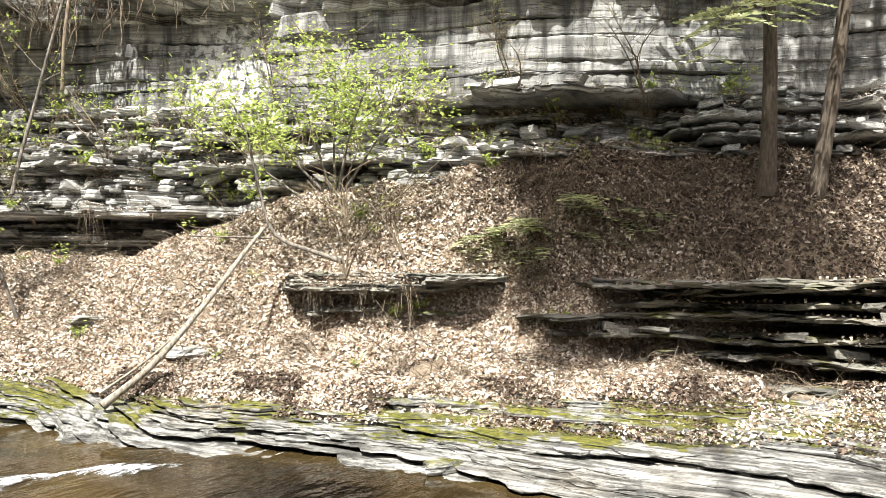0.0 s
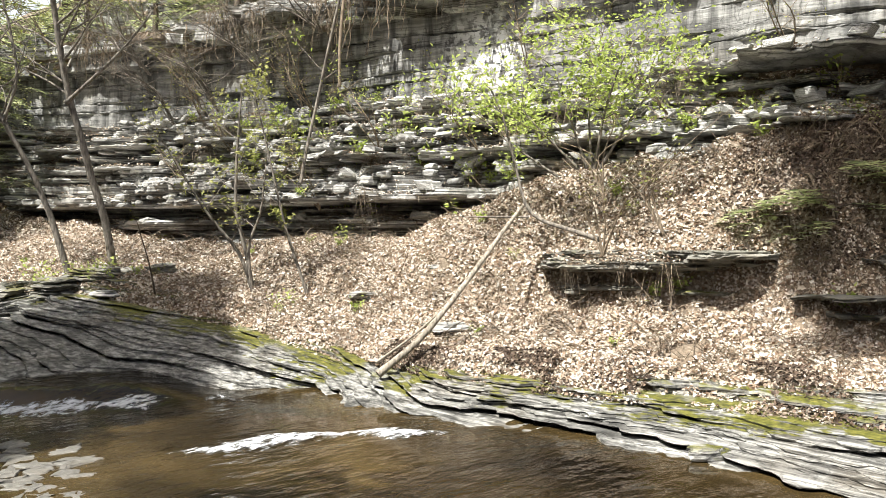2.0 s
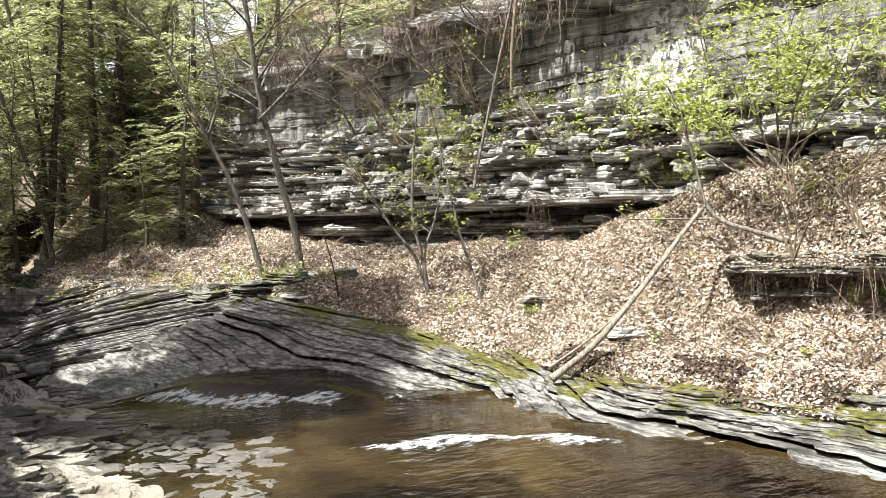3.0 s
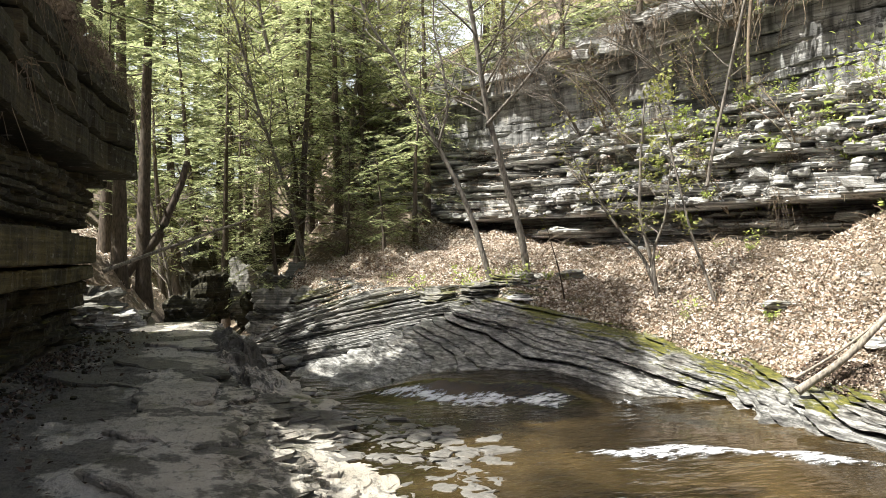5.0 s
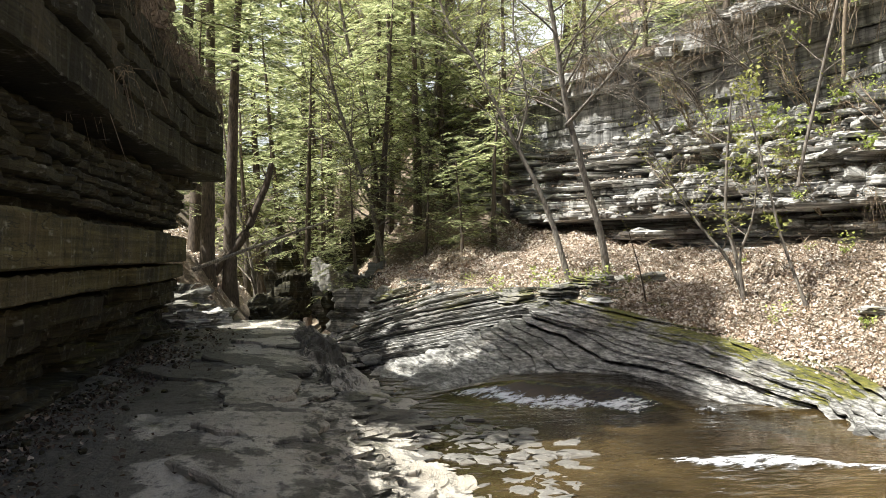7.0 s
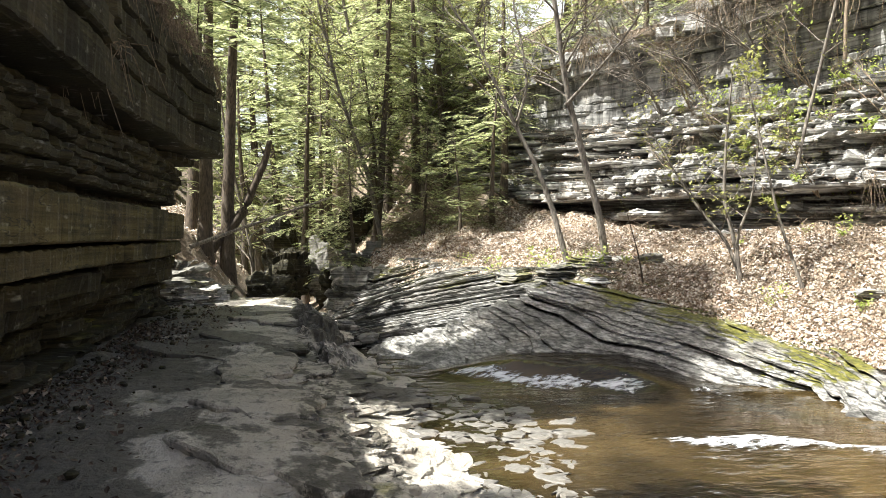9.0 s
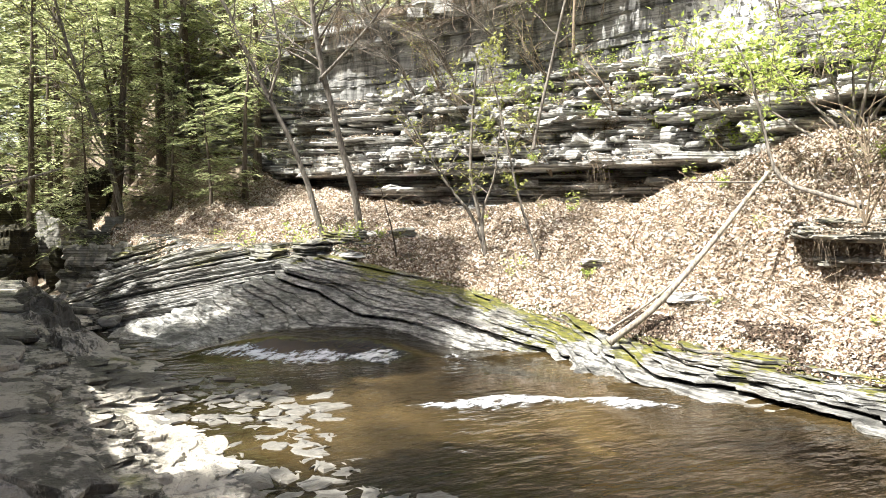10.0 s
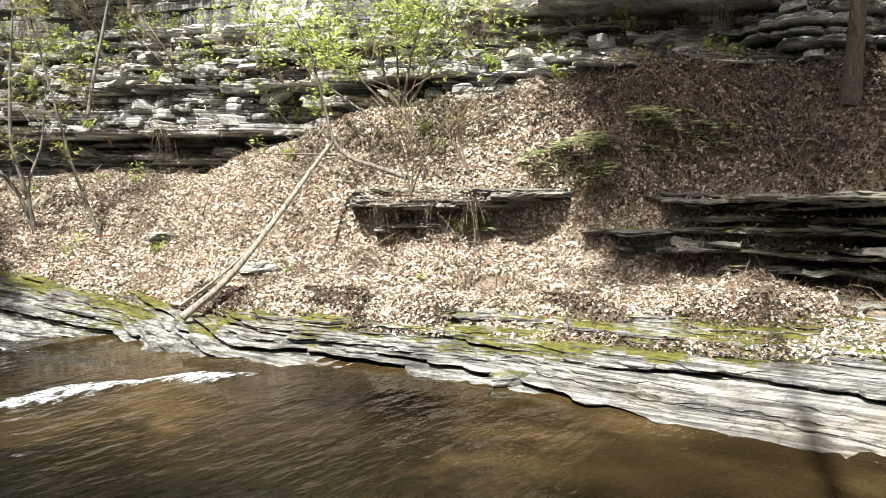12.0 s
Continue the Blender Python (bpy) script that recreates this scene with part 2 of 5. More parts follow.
def weathered(m):
    """Wet dark patches and fine cracks."""
    t = m.node_tree
    p = t.nodes["Principled BSDF"]
    c = p.inputs["Base Color"].links[0].from_socket
    wet = noise_of(t, scaled(t, 1.0, 0.8, 1), 0.75, 6, 0.62)
    co = t.nodes.new("ShaderNodeTexCoord")
    sep = t.nodes.new("ShaderNodeSeparateXYZ")
    t.links.new(co.outputs["Object"], sep.inputs[0])
    wallward = t.nodes.new("ShaderNodeMapRange")     # more of the dark patches towards the foot of the wall
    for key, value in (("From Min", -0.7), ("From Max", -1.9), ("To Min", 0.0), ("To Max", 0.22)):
        wallward.inputs[key].default_value = value
    t.links.new(sep.outputs["X"], wallward.inputs["Value"])
    c = mix(t, c, (0.055, 0.05, 0.042), ramp(t, mix(t, wet, wallward.outputs[0], 1.0, "ADD"), [(0.525, 0.0), (0.555, 0.8)]))
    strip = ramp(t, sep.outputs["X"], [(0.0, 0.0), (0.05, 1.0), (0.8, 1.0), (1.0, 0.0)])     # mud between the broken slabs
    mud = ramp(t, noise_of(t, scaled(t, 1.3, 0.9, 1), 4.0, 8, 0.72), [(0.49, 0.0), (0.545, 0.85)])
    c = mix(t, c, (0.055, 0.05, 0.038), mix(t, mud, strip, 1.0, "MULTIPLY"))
    speck = noise_of(t, scaled(t, 1.6, 1, 1), 7, 6, 0.7)
    c = mix(t, c, (0.07, 0.068, 0.06), ramp(t, speck, [(0.53, 0.0), (0.61, 0.65)]))
    v = t.nodes.new("ShaderNodeTexVoronoi")
    v.feature = "DISTANCE_TO_EDGE"
    v.inputs["Scale"].default_value = 2.8
    warp = t.nodes.new("ShaderNodeMix")
    warp.data_type = "VECTOR"
    warp.inputs[0].default_value = 0.18
    n = node(t, "TexNoise", Scale=3.0, Detail=4)
    at = scaled(t, 0.9, 0.4, 0.2)
    t.links.new(at, n.inputs["Vector"])
    t.links.new(at, warp.inputs[4])
    t.links.new(n.outputs["Color"], warp.inputs[5])
    t.links.new(warp.outputs[1], v.inputs["Vector"])
    crack = ramp(t, v.outputs["Distance"], [(0.0, 0.3), (0.01, 0.0)])
    c = mix(t, c, (0.03, 0.028, 0.025), crack)
    t.links.new(c, p.inputs["Base Color"])
    b2 = node(t, "Bump", Strength=1.0, Distance=0.10)
    t.links.new(speck, b2.inputs["Height"])
    t.links.new(p.inputs["Normal"].links[0].from_socket, b2.inputs["Normal"])
    t.links.new(b2.outputs[0], p.inputs["Normal"])
    return m


# the shade under the overhang is put into this near-black shale colour
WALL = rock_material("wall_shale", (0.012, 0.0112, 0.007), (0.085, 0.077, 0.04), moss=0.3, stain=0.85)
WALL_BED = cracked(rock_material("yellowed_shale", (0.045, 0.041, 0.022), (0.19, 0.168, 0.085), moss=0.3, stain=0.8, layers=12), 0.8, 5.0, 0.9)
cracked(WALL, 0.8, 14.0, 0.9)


def ground_material():
    """Bare stone low down and where it is steep, brown earth and litter elsewhere."""
    m, t, p = material("forest_floor")
    a = noise_of(t, scaled(t, 1, 1, 1), 1.2, 6)
    b = noise_of(t, scaled(t, 1, 1, 1), 16, 6, 0.7)
    c = ramp(t, b, [(0.3, (0.07, 0.05, 0.036)), (0.52, (0.20, 0.155, 0.11)), (0.72, (0.40, 0.33, 0.255))])
    c = mix(t, c, (0.07, 0.06, 0.04), ramp(t, a, [(0.5, 0.0), (0.7, 0.6)]))
    t.links.new(c, p.inputs["Base Color"])
    p.inputs["Roughness"].default_value = 0.95
    bump = node(t, "Bump", Strength=0.8, Distance=0.04)
    t.links.new(b, bump.inputs["Height"])
    t.links.new(bump.outputs[0], p.inputs["Normal"])
    return m


def water_material():
    m, t, p = material("stream_water")
    a = noise_of(t, scaled(t, 0.9, 0.6, 1), 0.55, 4, 0.55)
    c = ramp(t, a, [(0.36, (0.006, 0.0044, 0.002)), (0.5, (0.023, 0.016, 0.0066)), (0.68, (0.078, 0.053, 0.021))])
    t.links.new(c, p.inputs["Base Color"])
    p.inputs["Roughness"].default_value = 0.06
    p.inputs["IOR"].default_value = 1.33
    r = noise_of(t, scaled(t, 1.6, 3.4, 1), 1.5, 3, 0.5)
    calm_ = ramp(t, noise_of(t, scaled(t, 1, 1, 1), 0.45, 3), [(0.35, 0.15), (0.65, 1.0)])
    bump = node(t, "Bump", Strength=0.65, Distance=0.08)
    t.links.new(mix(t, (0.5, 0.5, 0.5), r, calm_), bump.inputs["Height"])
    t.links.new(bump.outputs[0], p.inputs["Normal"])
    return m


def foam_material():
    """Broken white water, open like lace."""
    m, t, p = material("foam")
    n = noise_of(t, scaled(t, 0.5, 1.2, 1), 13, 8, 0.72)
    p.inputs["Base Color"].default_value = (0.66, 0.68, 0.70, 1)
    p.inputs["Roughness"].default_value = 0.9
    p.inputs["Specular IOR Level"].default_value = 0.1
    at = t.nodes.new("ShaderNodeAttribute")
    at.attribute_name = "crest"
    sum_ = t.nodes.new("ShaderNodeMath")
    sum_.operation = "MULTIPLY_ADD"
    t.links.new(at.outputs["Fac"], sum_.inputs[0])
    sum_.inputs[1].default_value = 0.30
    t.links.new(n, sum_.inputs[2])
    t.links.new(ramp(t, sum_.outputs[0], [(0.66, 0.0), (0.86, 0.85)]), p.inputs["Alpha"])
    return m


SHOAL = rock_material("shoal_stone", (0.11, 0.105, 0.095), (0.27, 0.26, 0.24), stain=0.5, rough=0.45, layers=6)
BED = rock_material("stream_bed", (0.06, 0.05, 0.03), (0.16, 0.13, 0.08), stain=0.4)
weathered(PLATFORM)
EARTH, WATER, FOAM = ground_material(), water_material(), foam_material()
LITTER = leaf_material("dry_leaves", [(0.0, (0.12, 0.07, 0.042)), (0.25, (0.34, 0.25, 0.175)), (0.6, (0.56, 0.485, 0.395)), (1.0, (0.80, 0.76, 0.69))], 0.2, patchy=0.8)
# a darker brown litter; part of its tone stands for the mound's shade
BROWN = leaf_material("dark_brown_leaves", [(0.0, (0.03, 0.02, 0.014)), (0.5, (0.08, 0.055, 0.039)), (0.85, (0.17, 0.122, 0.088)), (1.0, (0.5, 0.43, 0.35))], 0.1)
SPRAY = leaf_material("hemlock_needles", [(0.0, (0.14, 0.175, 0.08)), (0.5, (0.31, 0.345, 0.165)), (1.0, (0.57, 0.58, 0.33))], 0.62)
FRESH = leaf_material("spring_leaves", [(0.0, (0.25, 0.33, 0.06)), (1.0, (0.52, 0.59, 0.19))], 0.5)
BUDS = leaf_material("opening_buds", [(0.0, (0.18, 0.20, 0.05)), (1.0, (0.36, 0.36, 0.13))], 0.45)
BARK = bark_material("brown_bark", (0.04, 0.031, 0.022), (0.13, 0.10, 0.072))
GREY_BARK = bark_material("grey_bark", (0.07, 0.06, 0.05), (0.27, 0.24, 0.20))
DEADWOOD = bark_material("bleached_wood", (0.13, 0.11, 0.085), (0.44, 0.395, 0.32))
ROOTS = bark_material("dry_roots", (0.10, 0.075, 0.05), (0.30, 0.24, 0.17))

# ---- plan of the gorge: x to the right of its axis, y along it ----
Y_T = [-12, -8, 0, 3.3, 5, 7.4, 8.9, 10.8, 13, 16, 20, 26, 34, 50]


def over(y, values):
    return np.interp(y, Y_T, values)


def bank_edge(y):
    return np.interp(y, [-12, 0, 3.3, 5, 6.9, 8.7, 9.3, 10.0, 10.6, 10.9, 13, 16, 20, 26, 34, 50],
                     [6.2, 6.3, 6.7, 6.35, 6.15, 6.25, 5.5, 4.7, 3.4, 1.9, 1.25, 0.95, 0.75, 0.6, 0.2, -1])


def moss_line(y):
    return over(y, [9.9, 9.9, 9.9, 8.4, 7.7, 6.95, 6.85, 6.35, 5.0, 3.0, 2.0, 1.6, 1.2, 0])


def moss_height(y):
    return over(y, [0.15, 0.15, 0.15, 0.05, 0.05, 0.0, 0.08, 0.32, 0.90, 0.78, 1.05, 1.2, 1.2, 1.2])


def cliff_foot(y):
    return over(y, [13.4, 13.4, 13.2, 11.7, 11.0, 10.6, 10.4, 10.0, 9.3, 8.2, 6.2, 3.6, 1.8, 1])


def foot_height(y):
    return over(y, [3.5, 3.5, 3.42, 3.2, 3.03, 2.82, 2.4, 1.62, 1.55, 1.62, 2.2, 4.0, 5.0, 5.6])


def cliff_top(y):
    return over(y, [9, 9, 9, 9, 9, 8.4, 7.6, 6.9, 6.7, 6.6, 6.3, 6.0, 6.0, 6.0])


def shelf_low(y):
    x = moss_line(y) + over(y, [0.36, 0.36, 0.36, 0.5, 0.58, 0.5, 0.42, 0.4, 0.4, 0.4, 0.4, 0.4, 0.4, 0.4]) * (cliff_foot(y) - moss_line(y))
    z = over(y, [0.15, 0.15, 0.15, 0.55, 0.72, 0.65, 0.85, 0.95, 1.1, 1.15, 1.5, 2.2, 2.6, 2.6])
    return x, z


def shelf_high(y):
    x, z = shelf_low(y)
    return x + 0.4, z + over(y, [1.25, 1.25, 1.25, 1.0, 0.85, 0.6, 0.3, 0.25, 0.2, 0.2, 0.2, 0.2, 0.2, 0.2])


def platform_edge(y):
    return over(y, [2, 2, 1.9, 1.9, 2.35, 2.9, 2.2, 1.35, 0.8, 0.45, -0.3, -0.8, -1.4, -3])


WALL_X, WALL_END, WATER_Z = -2.1, 17.0, -0.35


def cover(me, pick):
    """Sets each face's material from the place of its centre."""
    c = np.empty(len(me.polygons) * 3)
    me.polygons.foreach_get("center", c)
    c = c.reshape(-1, 3)
    me.polygons.foreach_set("material_index", pick(c[:, 0], c[:, 1], c[:, 2]).astype(np.int32))


def climb(x, x0, x1, z):
    return np.clip((x - x0) / np.maximum(x1 - x0, 1e-3), 0, 1) * z


def ground_height(x, y):
    xw, xm, xc = bank_edge(y), moss_line(y), cliff_foot(y)
    zm, zc, zt = moss_height(y), foot_height(y), cliff_top(y)
    (xa, za), (xb, zb) = shelf_low(y), shelf_high(y)
    right = -0.75 + climb(x, xw - 0.6, xw, 0.36) + climb(x, xw, xm, zm + 0.39) + climb(x, xm, xa, za - zm) \
        + climb(x, xa, xb, zb - za) + climb(x, xb, xc, zc - zb) + climb(x, xc + 1.9, xc + 2.5, zt - zc) \
        + climb(x, xc + 2.5, xc + 26, 17) + climb(x, xc + 26, xc + 300, 30)
    right = np.where(x < xw - 0.6, -0.75, right)
    bumps = np.clip((x - xm) / 1.2, 0, 1)
    right = right - 0.14 * np.clip((x - xw) / 0.3, 0, 1) * np.clip((xm + 0.1 - x) / 0.4, 0, 1)
    right = right + bumps * (0.30 * fbm(x * 0.7, y * 0.7, 3) + 0.20 * fbm(x * 2.2, y * 2.2, 9))
    right = right + 0.55 * np.exp(-((x - 11.35) / 0.55) ** 2 - ((y - 2.4) / 1.1) ** 2) + 0.55 * np.exp(-((x - 11.95) / 0.6) ** 2 - ((y - 0.4) / 0.8) ** 2)
    xp = platform_edge(y)
    drop = np.clip((y - 18.5) / 1.5, 0, 1) * 1.6
    flat = 0.0 + 0.04 * fbm(x * 0.5, y * 0.5, 21) - climb(x, -0.2, 1.2, 0.36) - climb(x, 1.2, 1.6, 0.14) - climb(x, xp + 0.1, xp + 0.9, 0.3)
    step = np.floor(fbm(x * 1.1, y * 0.6, 31) * 7) * 0.022
    flat = flat + step * np.clip((x - xp + 2.4) / 1.2, 0.15, 1)
    past = np.clip((y - 18.7) / 1.2, 0, 1)
    bank_l = climb(-x, 0.0 + 0.02 * (y - 17), 2.4 + 0.02 * (y - 17), 3.1) + climb(-x, 2.4, 9, 3.4)
    behind = climb(-x, -WALL_X + 1.4, -WALL_X + 2.0, 4.9)
    left = flat - drop + past * bank_l + (1 - np.clip((y - WALL_END) / 2.0, 0, 1)) * behind + climb(-x, 5, 30, 10) + climb(-x, 30, 300, 30)
    left = left + past * 0.4 * fbm(x * 0.6, y * 0.6, 41)
    far = np.clip((y - 60) / 200, 0, 1) * 18
    return np.maximum(np.maximum(left, right), -0.75) + far


# ---- ground, one sheet to the horizon ----
def spread(lo, hi, step, far):
    inner = np.arange(lo, hi + 1e-6, step)
    out = step * np.cumprod(np.full(60, 1.16))
    out = np.cumsum(out)
    out = out[out < far]
    return np.concatenate([lo - out[::-1], inner, hi + out])


gx, gy = spread(-4, 14, 0.12, 700), spread(-4, 26, 0.14, 700)
GX, GY = np.meshgrid(gx, gy)
pile = Pile()
pile.grid(np.stack([GX, GY, ground_height(GX, GY)], -1))
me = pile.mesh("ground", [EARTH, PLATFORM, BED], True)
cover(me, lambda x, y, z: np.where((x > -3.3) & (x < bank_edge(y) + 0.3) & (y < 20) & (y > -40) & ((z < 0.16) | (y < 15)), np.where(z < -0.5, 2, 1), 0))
ground = tagged(new("ground", me), "brown leaf-strewn earth and gorge floor", "ground", kind="structure")


# ---- bedded rock ----
def rock_layer(name, ys, front, top, thick, back, side, mat, parent, seed, ragged=0.05, under=0.5, holes=0.0, label=""):
    """One bed of stone. front: x of its face along ys; side +1 where the stone lies at larger x; holes: how far broken stretches stand back."""
    n, g = len(ys), np.random.default_rng(seed)
    front = front + side * holes * np.clip((vnoise(ys * 0.7, 3, seed + 9) - 0.58) * 12, 0, 1)
    j = lambda k, f: ragged * fbm(ys * f, 0.3 * k, seed + k, 3) + 0.22 * ragged * g.normal(0, 1, n)
    tb = min(thick, 0.09)
    xs = [front + side * back, front + side * (0.5 + 0.4 * vnoise(ys * 1.3, 7, seed)) * 0.5, front + side * (0.3 * tb * (0.3 + vnoise(ys * 3, 1, seed))) + j(1, 3),
          front + j(2, 4), front + j(3, 4) + side * 0.15 * ragged, front + side * (under * tb + 0.02 + ragged * vnoise(ys * 2, 2, seed)), front + side * back]
    zs = [top, top + 0.08 * tb * g.normal(0, 1, n) + 0.01, top + 0.10 * tb * g.normal(0, 1, n), top - 0.25 * tb, top - thick + 0.28 * tb + 0.05 * tb * g.normal(0, 1, n),
          top - thick, top - thick]
    p = np.stack([np.stack([x + 0 * ys, ys, z + 0 * ys], -1) for x, z in zip(xs, zs)])
    pl = Pile()
    pl.grid(p, flip=side < 0)
    for e, turn in ((0, side > 0), (n - 1, side < 0)):
        v = p[:, e]
        q = np.array([[0, 1, 5, 6], [1, 2, 4, 5], [2, 3, 3, 4]])
        q[2] = [2, 3, 4, 4]
        q[:2] = q[:2, ::-1] if turn else q[:2]
        if turn:
            q[2] = [4, 3, 2, 2]
        pl.add(v, q)
    return part(name, pl.mesh(name, mat), parent, label)


def empty(name, at, *tags, **kw):
    ob = new(name)
    ob.location = at
    return tagged(ob, *tags, **kw)


# the sunlit cliff
cliff = tagged(new("cliff"), "grey bedded shale cliff with ledges and dark recesses", "cliff", kind="structure")
ys = np.arange(-4, 27, 0.065)
rng = np.random.default_rng(4)
rise, k, plate, crack, LEDGES = 1.2, 0, False, True, []
while rise < 9.0:
    jut = rng.uniform(-1, 1)
    hollow = 0.0 * ys
    if rise < 1.66:
        t, out, rough = rng.uniform(0.07, 0.16), -0.05 + 0.1 * jut, 0.22
    elif rise < 2.36:
        t, out, rough = rng.uniform(0.05, 0.1), 0.95 + 0.1 * jut, 0.2        # the low dark recess
        if 1.9 < rise < 2.05:
            out, rough = 0.5, 0.5                                          # a broken ledge inside it
    elif rise < 2.95:
        t, out, rough = rng.uniform(0.06, 0.17), -0.05 + 0.4 * (rise - 2.36) + 0.16 * jut, 0.5
    elif rise < 3.3:
        t, out, rough = rng.uniform(0.06, 0.12), 0.28 + 0.12 * jut, 0.4
        hollow = 0.5 * np.clip((10.5 - ys) / 1.5, 0, 1) * (rise > 3.0)       # the slot under the upper ledge
    elif rise < 4.5:
        plate = not plate
        t = rng.uniform(0.04, 0.09) if plate else rng.uniform(0.07, 0.16)
        out, rough = 0.35 + 0.7 * (rise - 3.3) + (-0.2 if plate else 0.12) + 0.12 * jut, 0.6
        deep = np.clip((6.9 - ys) / 0.9, 0, 1) * np.clip((ys - 1.6) / 0.9, 0, 1)                              # the wide dark hollow high up
        hollow = (0.6 * np.clip((2.6 - ys) / 0.8, 0, 1) if 3.36 < rise < 3.62 else 0) + deep * (0.85 if 3.62 < rise < 4.4 else -0.45 * (rise - 3.3))
    elif rise < 6.2:
        crack = not crack
        t, out, rough = (0.03, 1.34, 0.02) if crack else (rng.uniform(0.14, 0.5), 1.34 + 0.05 * jut, 0.04)
    else:
        t, out, rough = rng.uniform(0.12, 0.3) if rise < 7 else 0.7, 1.1 + 0.25 * jut, 0.3
    level = rise + t + 0.10 * fbm(ys * 0.25, k * 0.1, 60) + 0.03 * fbm(ys * 1.2, k, 61)
    top_ = cliff_top(ys) + 0.3 * fbm(ys * 0.5, 3, 62)
    brow = np.clip((rise - top_ + 0.75) * 2.5, 0, 1) * 0.5      # the overhanging brow
    front = cliff_foot(ys) + out + hollow - brow + np.where(rise > top_, 1.7 + 1.5 * (rise - top_), 0) + rough * blocks(ys, 1.2, 100 + k) + 0.6 * rough * blocks(ys, 0.33, 300 + k) + 0.45 * rough * blocks(ys, 0.16, 350 + k) \
        + 0.5 * fbm(ys * 0.35, k * 0.08, 7) + 0.15 * min(1, rough * 4) * fbm(ys * 1.5, k, 8)
    flat_ = 4.5 <= rise < 6.2
    if flat_:
        front = front + 0.16 * fbm(ys * 0.8, k * 0.25, 68) + 0.05 * fbm(ys * 3.5, k * 0.4, 69)
    if flat_ and crack:
        front = front + 0.16 * np.clip((vnoise(ys * 0.45, k, 63) - 0.35) * 6, 0, 1)
    if not flat_ and 1.8 < rise < 4.9:
        LEDGES.append((rise, front, level))
    rock_layer("stratum", ys, front, level, t + 0.015, 2.6, 1, SMOOTH if flat_ else CLIFF, cliff, 500 + k, 0.03 if flat_ else 0.08, 0.1 if flat_ else 0.6, 0.0 if flat_ else 0.4)
    rise += t
    k += 1

# the earthy lip that overhangs the cliff
ys_c = ys
for j_ in range(3):
    front = cliff_foot(ys) + 0.8 + 0.15 * j_ + 0.45 * fbm(ys * 0.9, j_, 64) + 0.2 * fbm(ys * 3.1, j_, 65) + 0.25 * blocks(ys, 0.7, 66 + j_)
    rock_layer("turf_lip", ys, front, cliff_top(ys) + 0.3 * fbm(ys * 0.5, 3, 62) + 0.12 - 0.16 * j_ + 0.1 * fbm(ys * 2, j_, 67), 0.2, 2.4, 1, EARTH, cliff, 690 + j_, 0.16, 0.9, 0.3, "dark rooty earth over the rock")

# the stone apron that dips into the stream
apron = tagged(new("rock_apron"), "pale layered shale apron sloping into the stream, mossy on top", "rock ledge", kind="structure")
ys = np.arange(-3, 19.0, 0.075)
arch = np.where(ys < 13.4, -0.195 * (13.4 - np.maximum(ys, 6.5)) - 0.03 * np.maximum(6.5 - ys, 0), -0.30 * (ys - 13.4)) + 0.06 * fbm(ys * 0.5, 1, 73)
arch = np.where(ys > 18.2, arch[np.searchsorted(ys, 18.2)], arch)
xw, xm, zm = bank_edge(ys), moss_line(ys), moss_height(ys)
near_ = 1 - np.clip((ys - 7.0) / 2.0, 0, 1)
shared = 0.20 * fbm(ys * 0.45, 1.0, 70) + 0.10 * fbm(ys * 1.4, 2.0, 71)
bed, k = -0.36, 0
while bed < 3.4:
    t = rng.choice([0.013, 0.022, 0.036, 0.065], p=[0.27, 0.33, 0.27, 0.13])
    deep_ = rng.random() < 0.36
    step_ = rng.normal(0, 0.06)
    level = bed + t + arch + 0.02 * fbm(ys * 0.5, k * 0.12, 72)
    f = (level + 0.35) / (zm + 0.35)
    broken_ = blocks(ys, 1.6, 700 + k // 4)
    notch = (0.24 + 0.14 * near_) * np.clip((vnoise(ys * 0.33, k * 0.9, 74) - 0.35) * 6, 0, 1) if deep_ else 0.0
    front = xw + (xm - xw) * np.clip(f, 0, 1.3) ** 0.92 + shared + step_ + notch + 0.09 * fbm(ys * 0.7, k * 0.3, 75) \
        + (0.09 + 0.05 * near_) * broken_ + (0.08 + 0.02 * near_) * blocks(ys, 0.42, 760 + k) + (0.03 + 0.05 * near_) * blocks(ys, 0.17, 820 + k) + 0.10 * near_ * fbm(ys * 3.0, k * 0.8, 76) - 0.08
    hide = (f > 1.12) | (f < -0.15)
    front = np.where(f > 1.12, xm + 0.5, front)
    level = np.where(f > 1.12, zm - 0.15, np.where(f < -0.15, -0.5, level))
    seen_ = np.nonzero(~hide)[0]
    if len(seen_) > 12:
        cut = slice(max(0, seen_[0] - 4), seen_[-1] + 5)
        bed_ob = rock_layer("stratum", ys[cut], front[cut], level[cut], t + 0.004, 2.2, 1, APRON, apron, 900 + k, 0.02, 1.2, 0.05)
        co_ = np.empty(len(bed_ob.data.vertices) * 3, np.float32)
        bed_ob.data.vertices.foreach_get("co", co_)
        shore_ = co_[0::3] - moss_line(co_[1::3]) - 0.2 + 0.9 * np.clip((5 - co_[1::3]) / 3, 0, 1)
        bed_ob.data.attributes.new("shore", "FLOAT", "POINT").data.foreach_set("value", shore_.astype(np.float32))
    bed += t
    k += 1

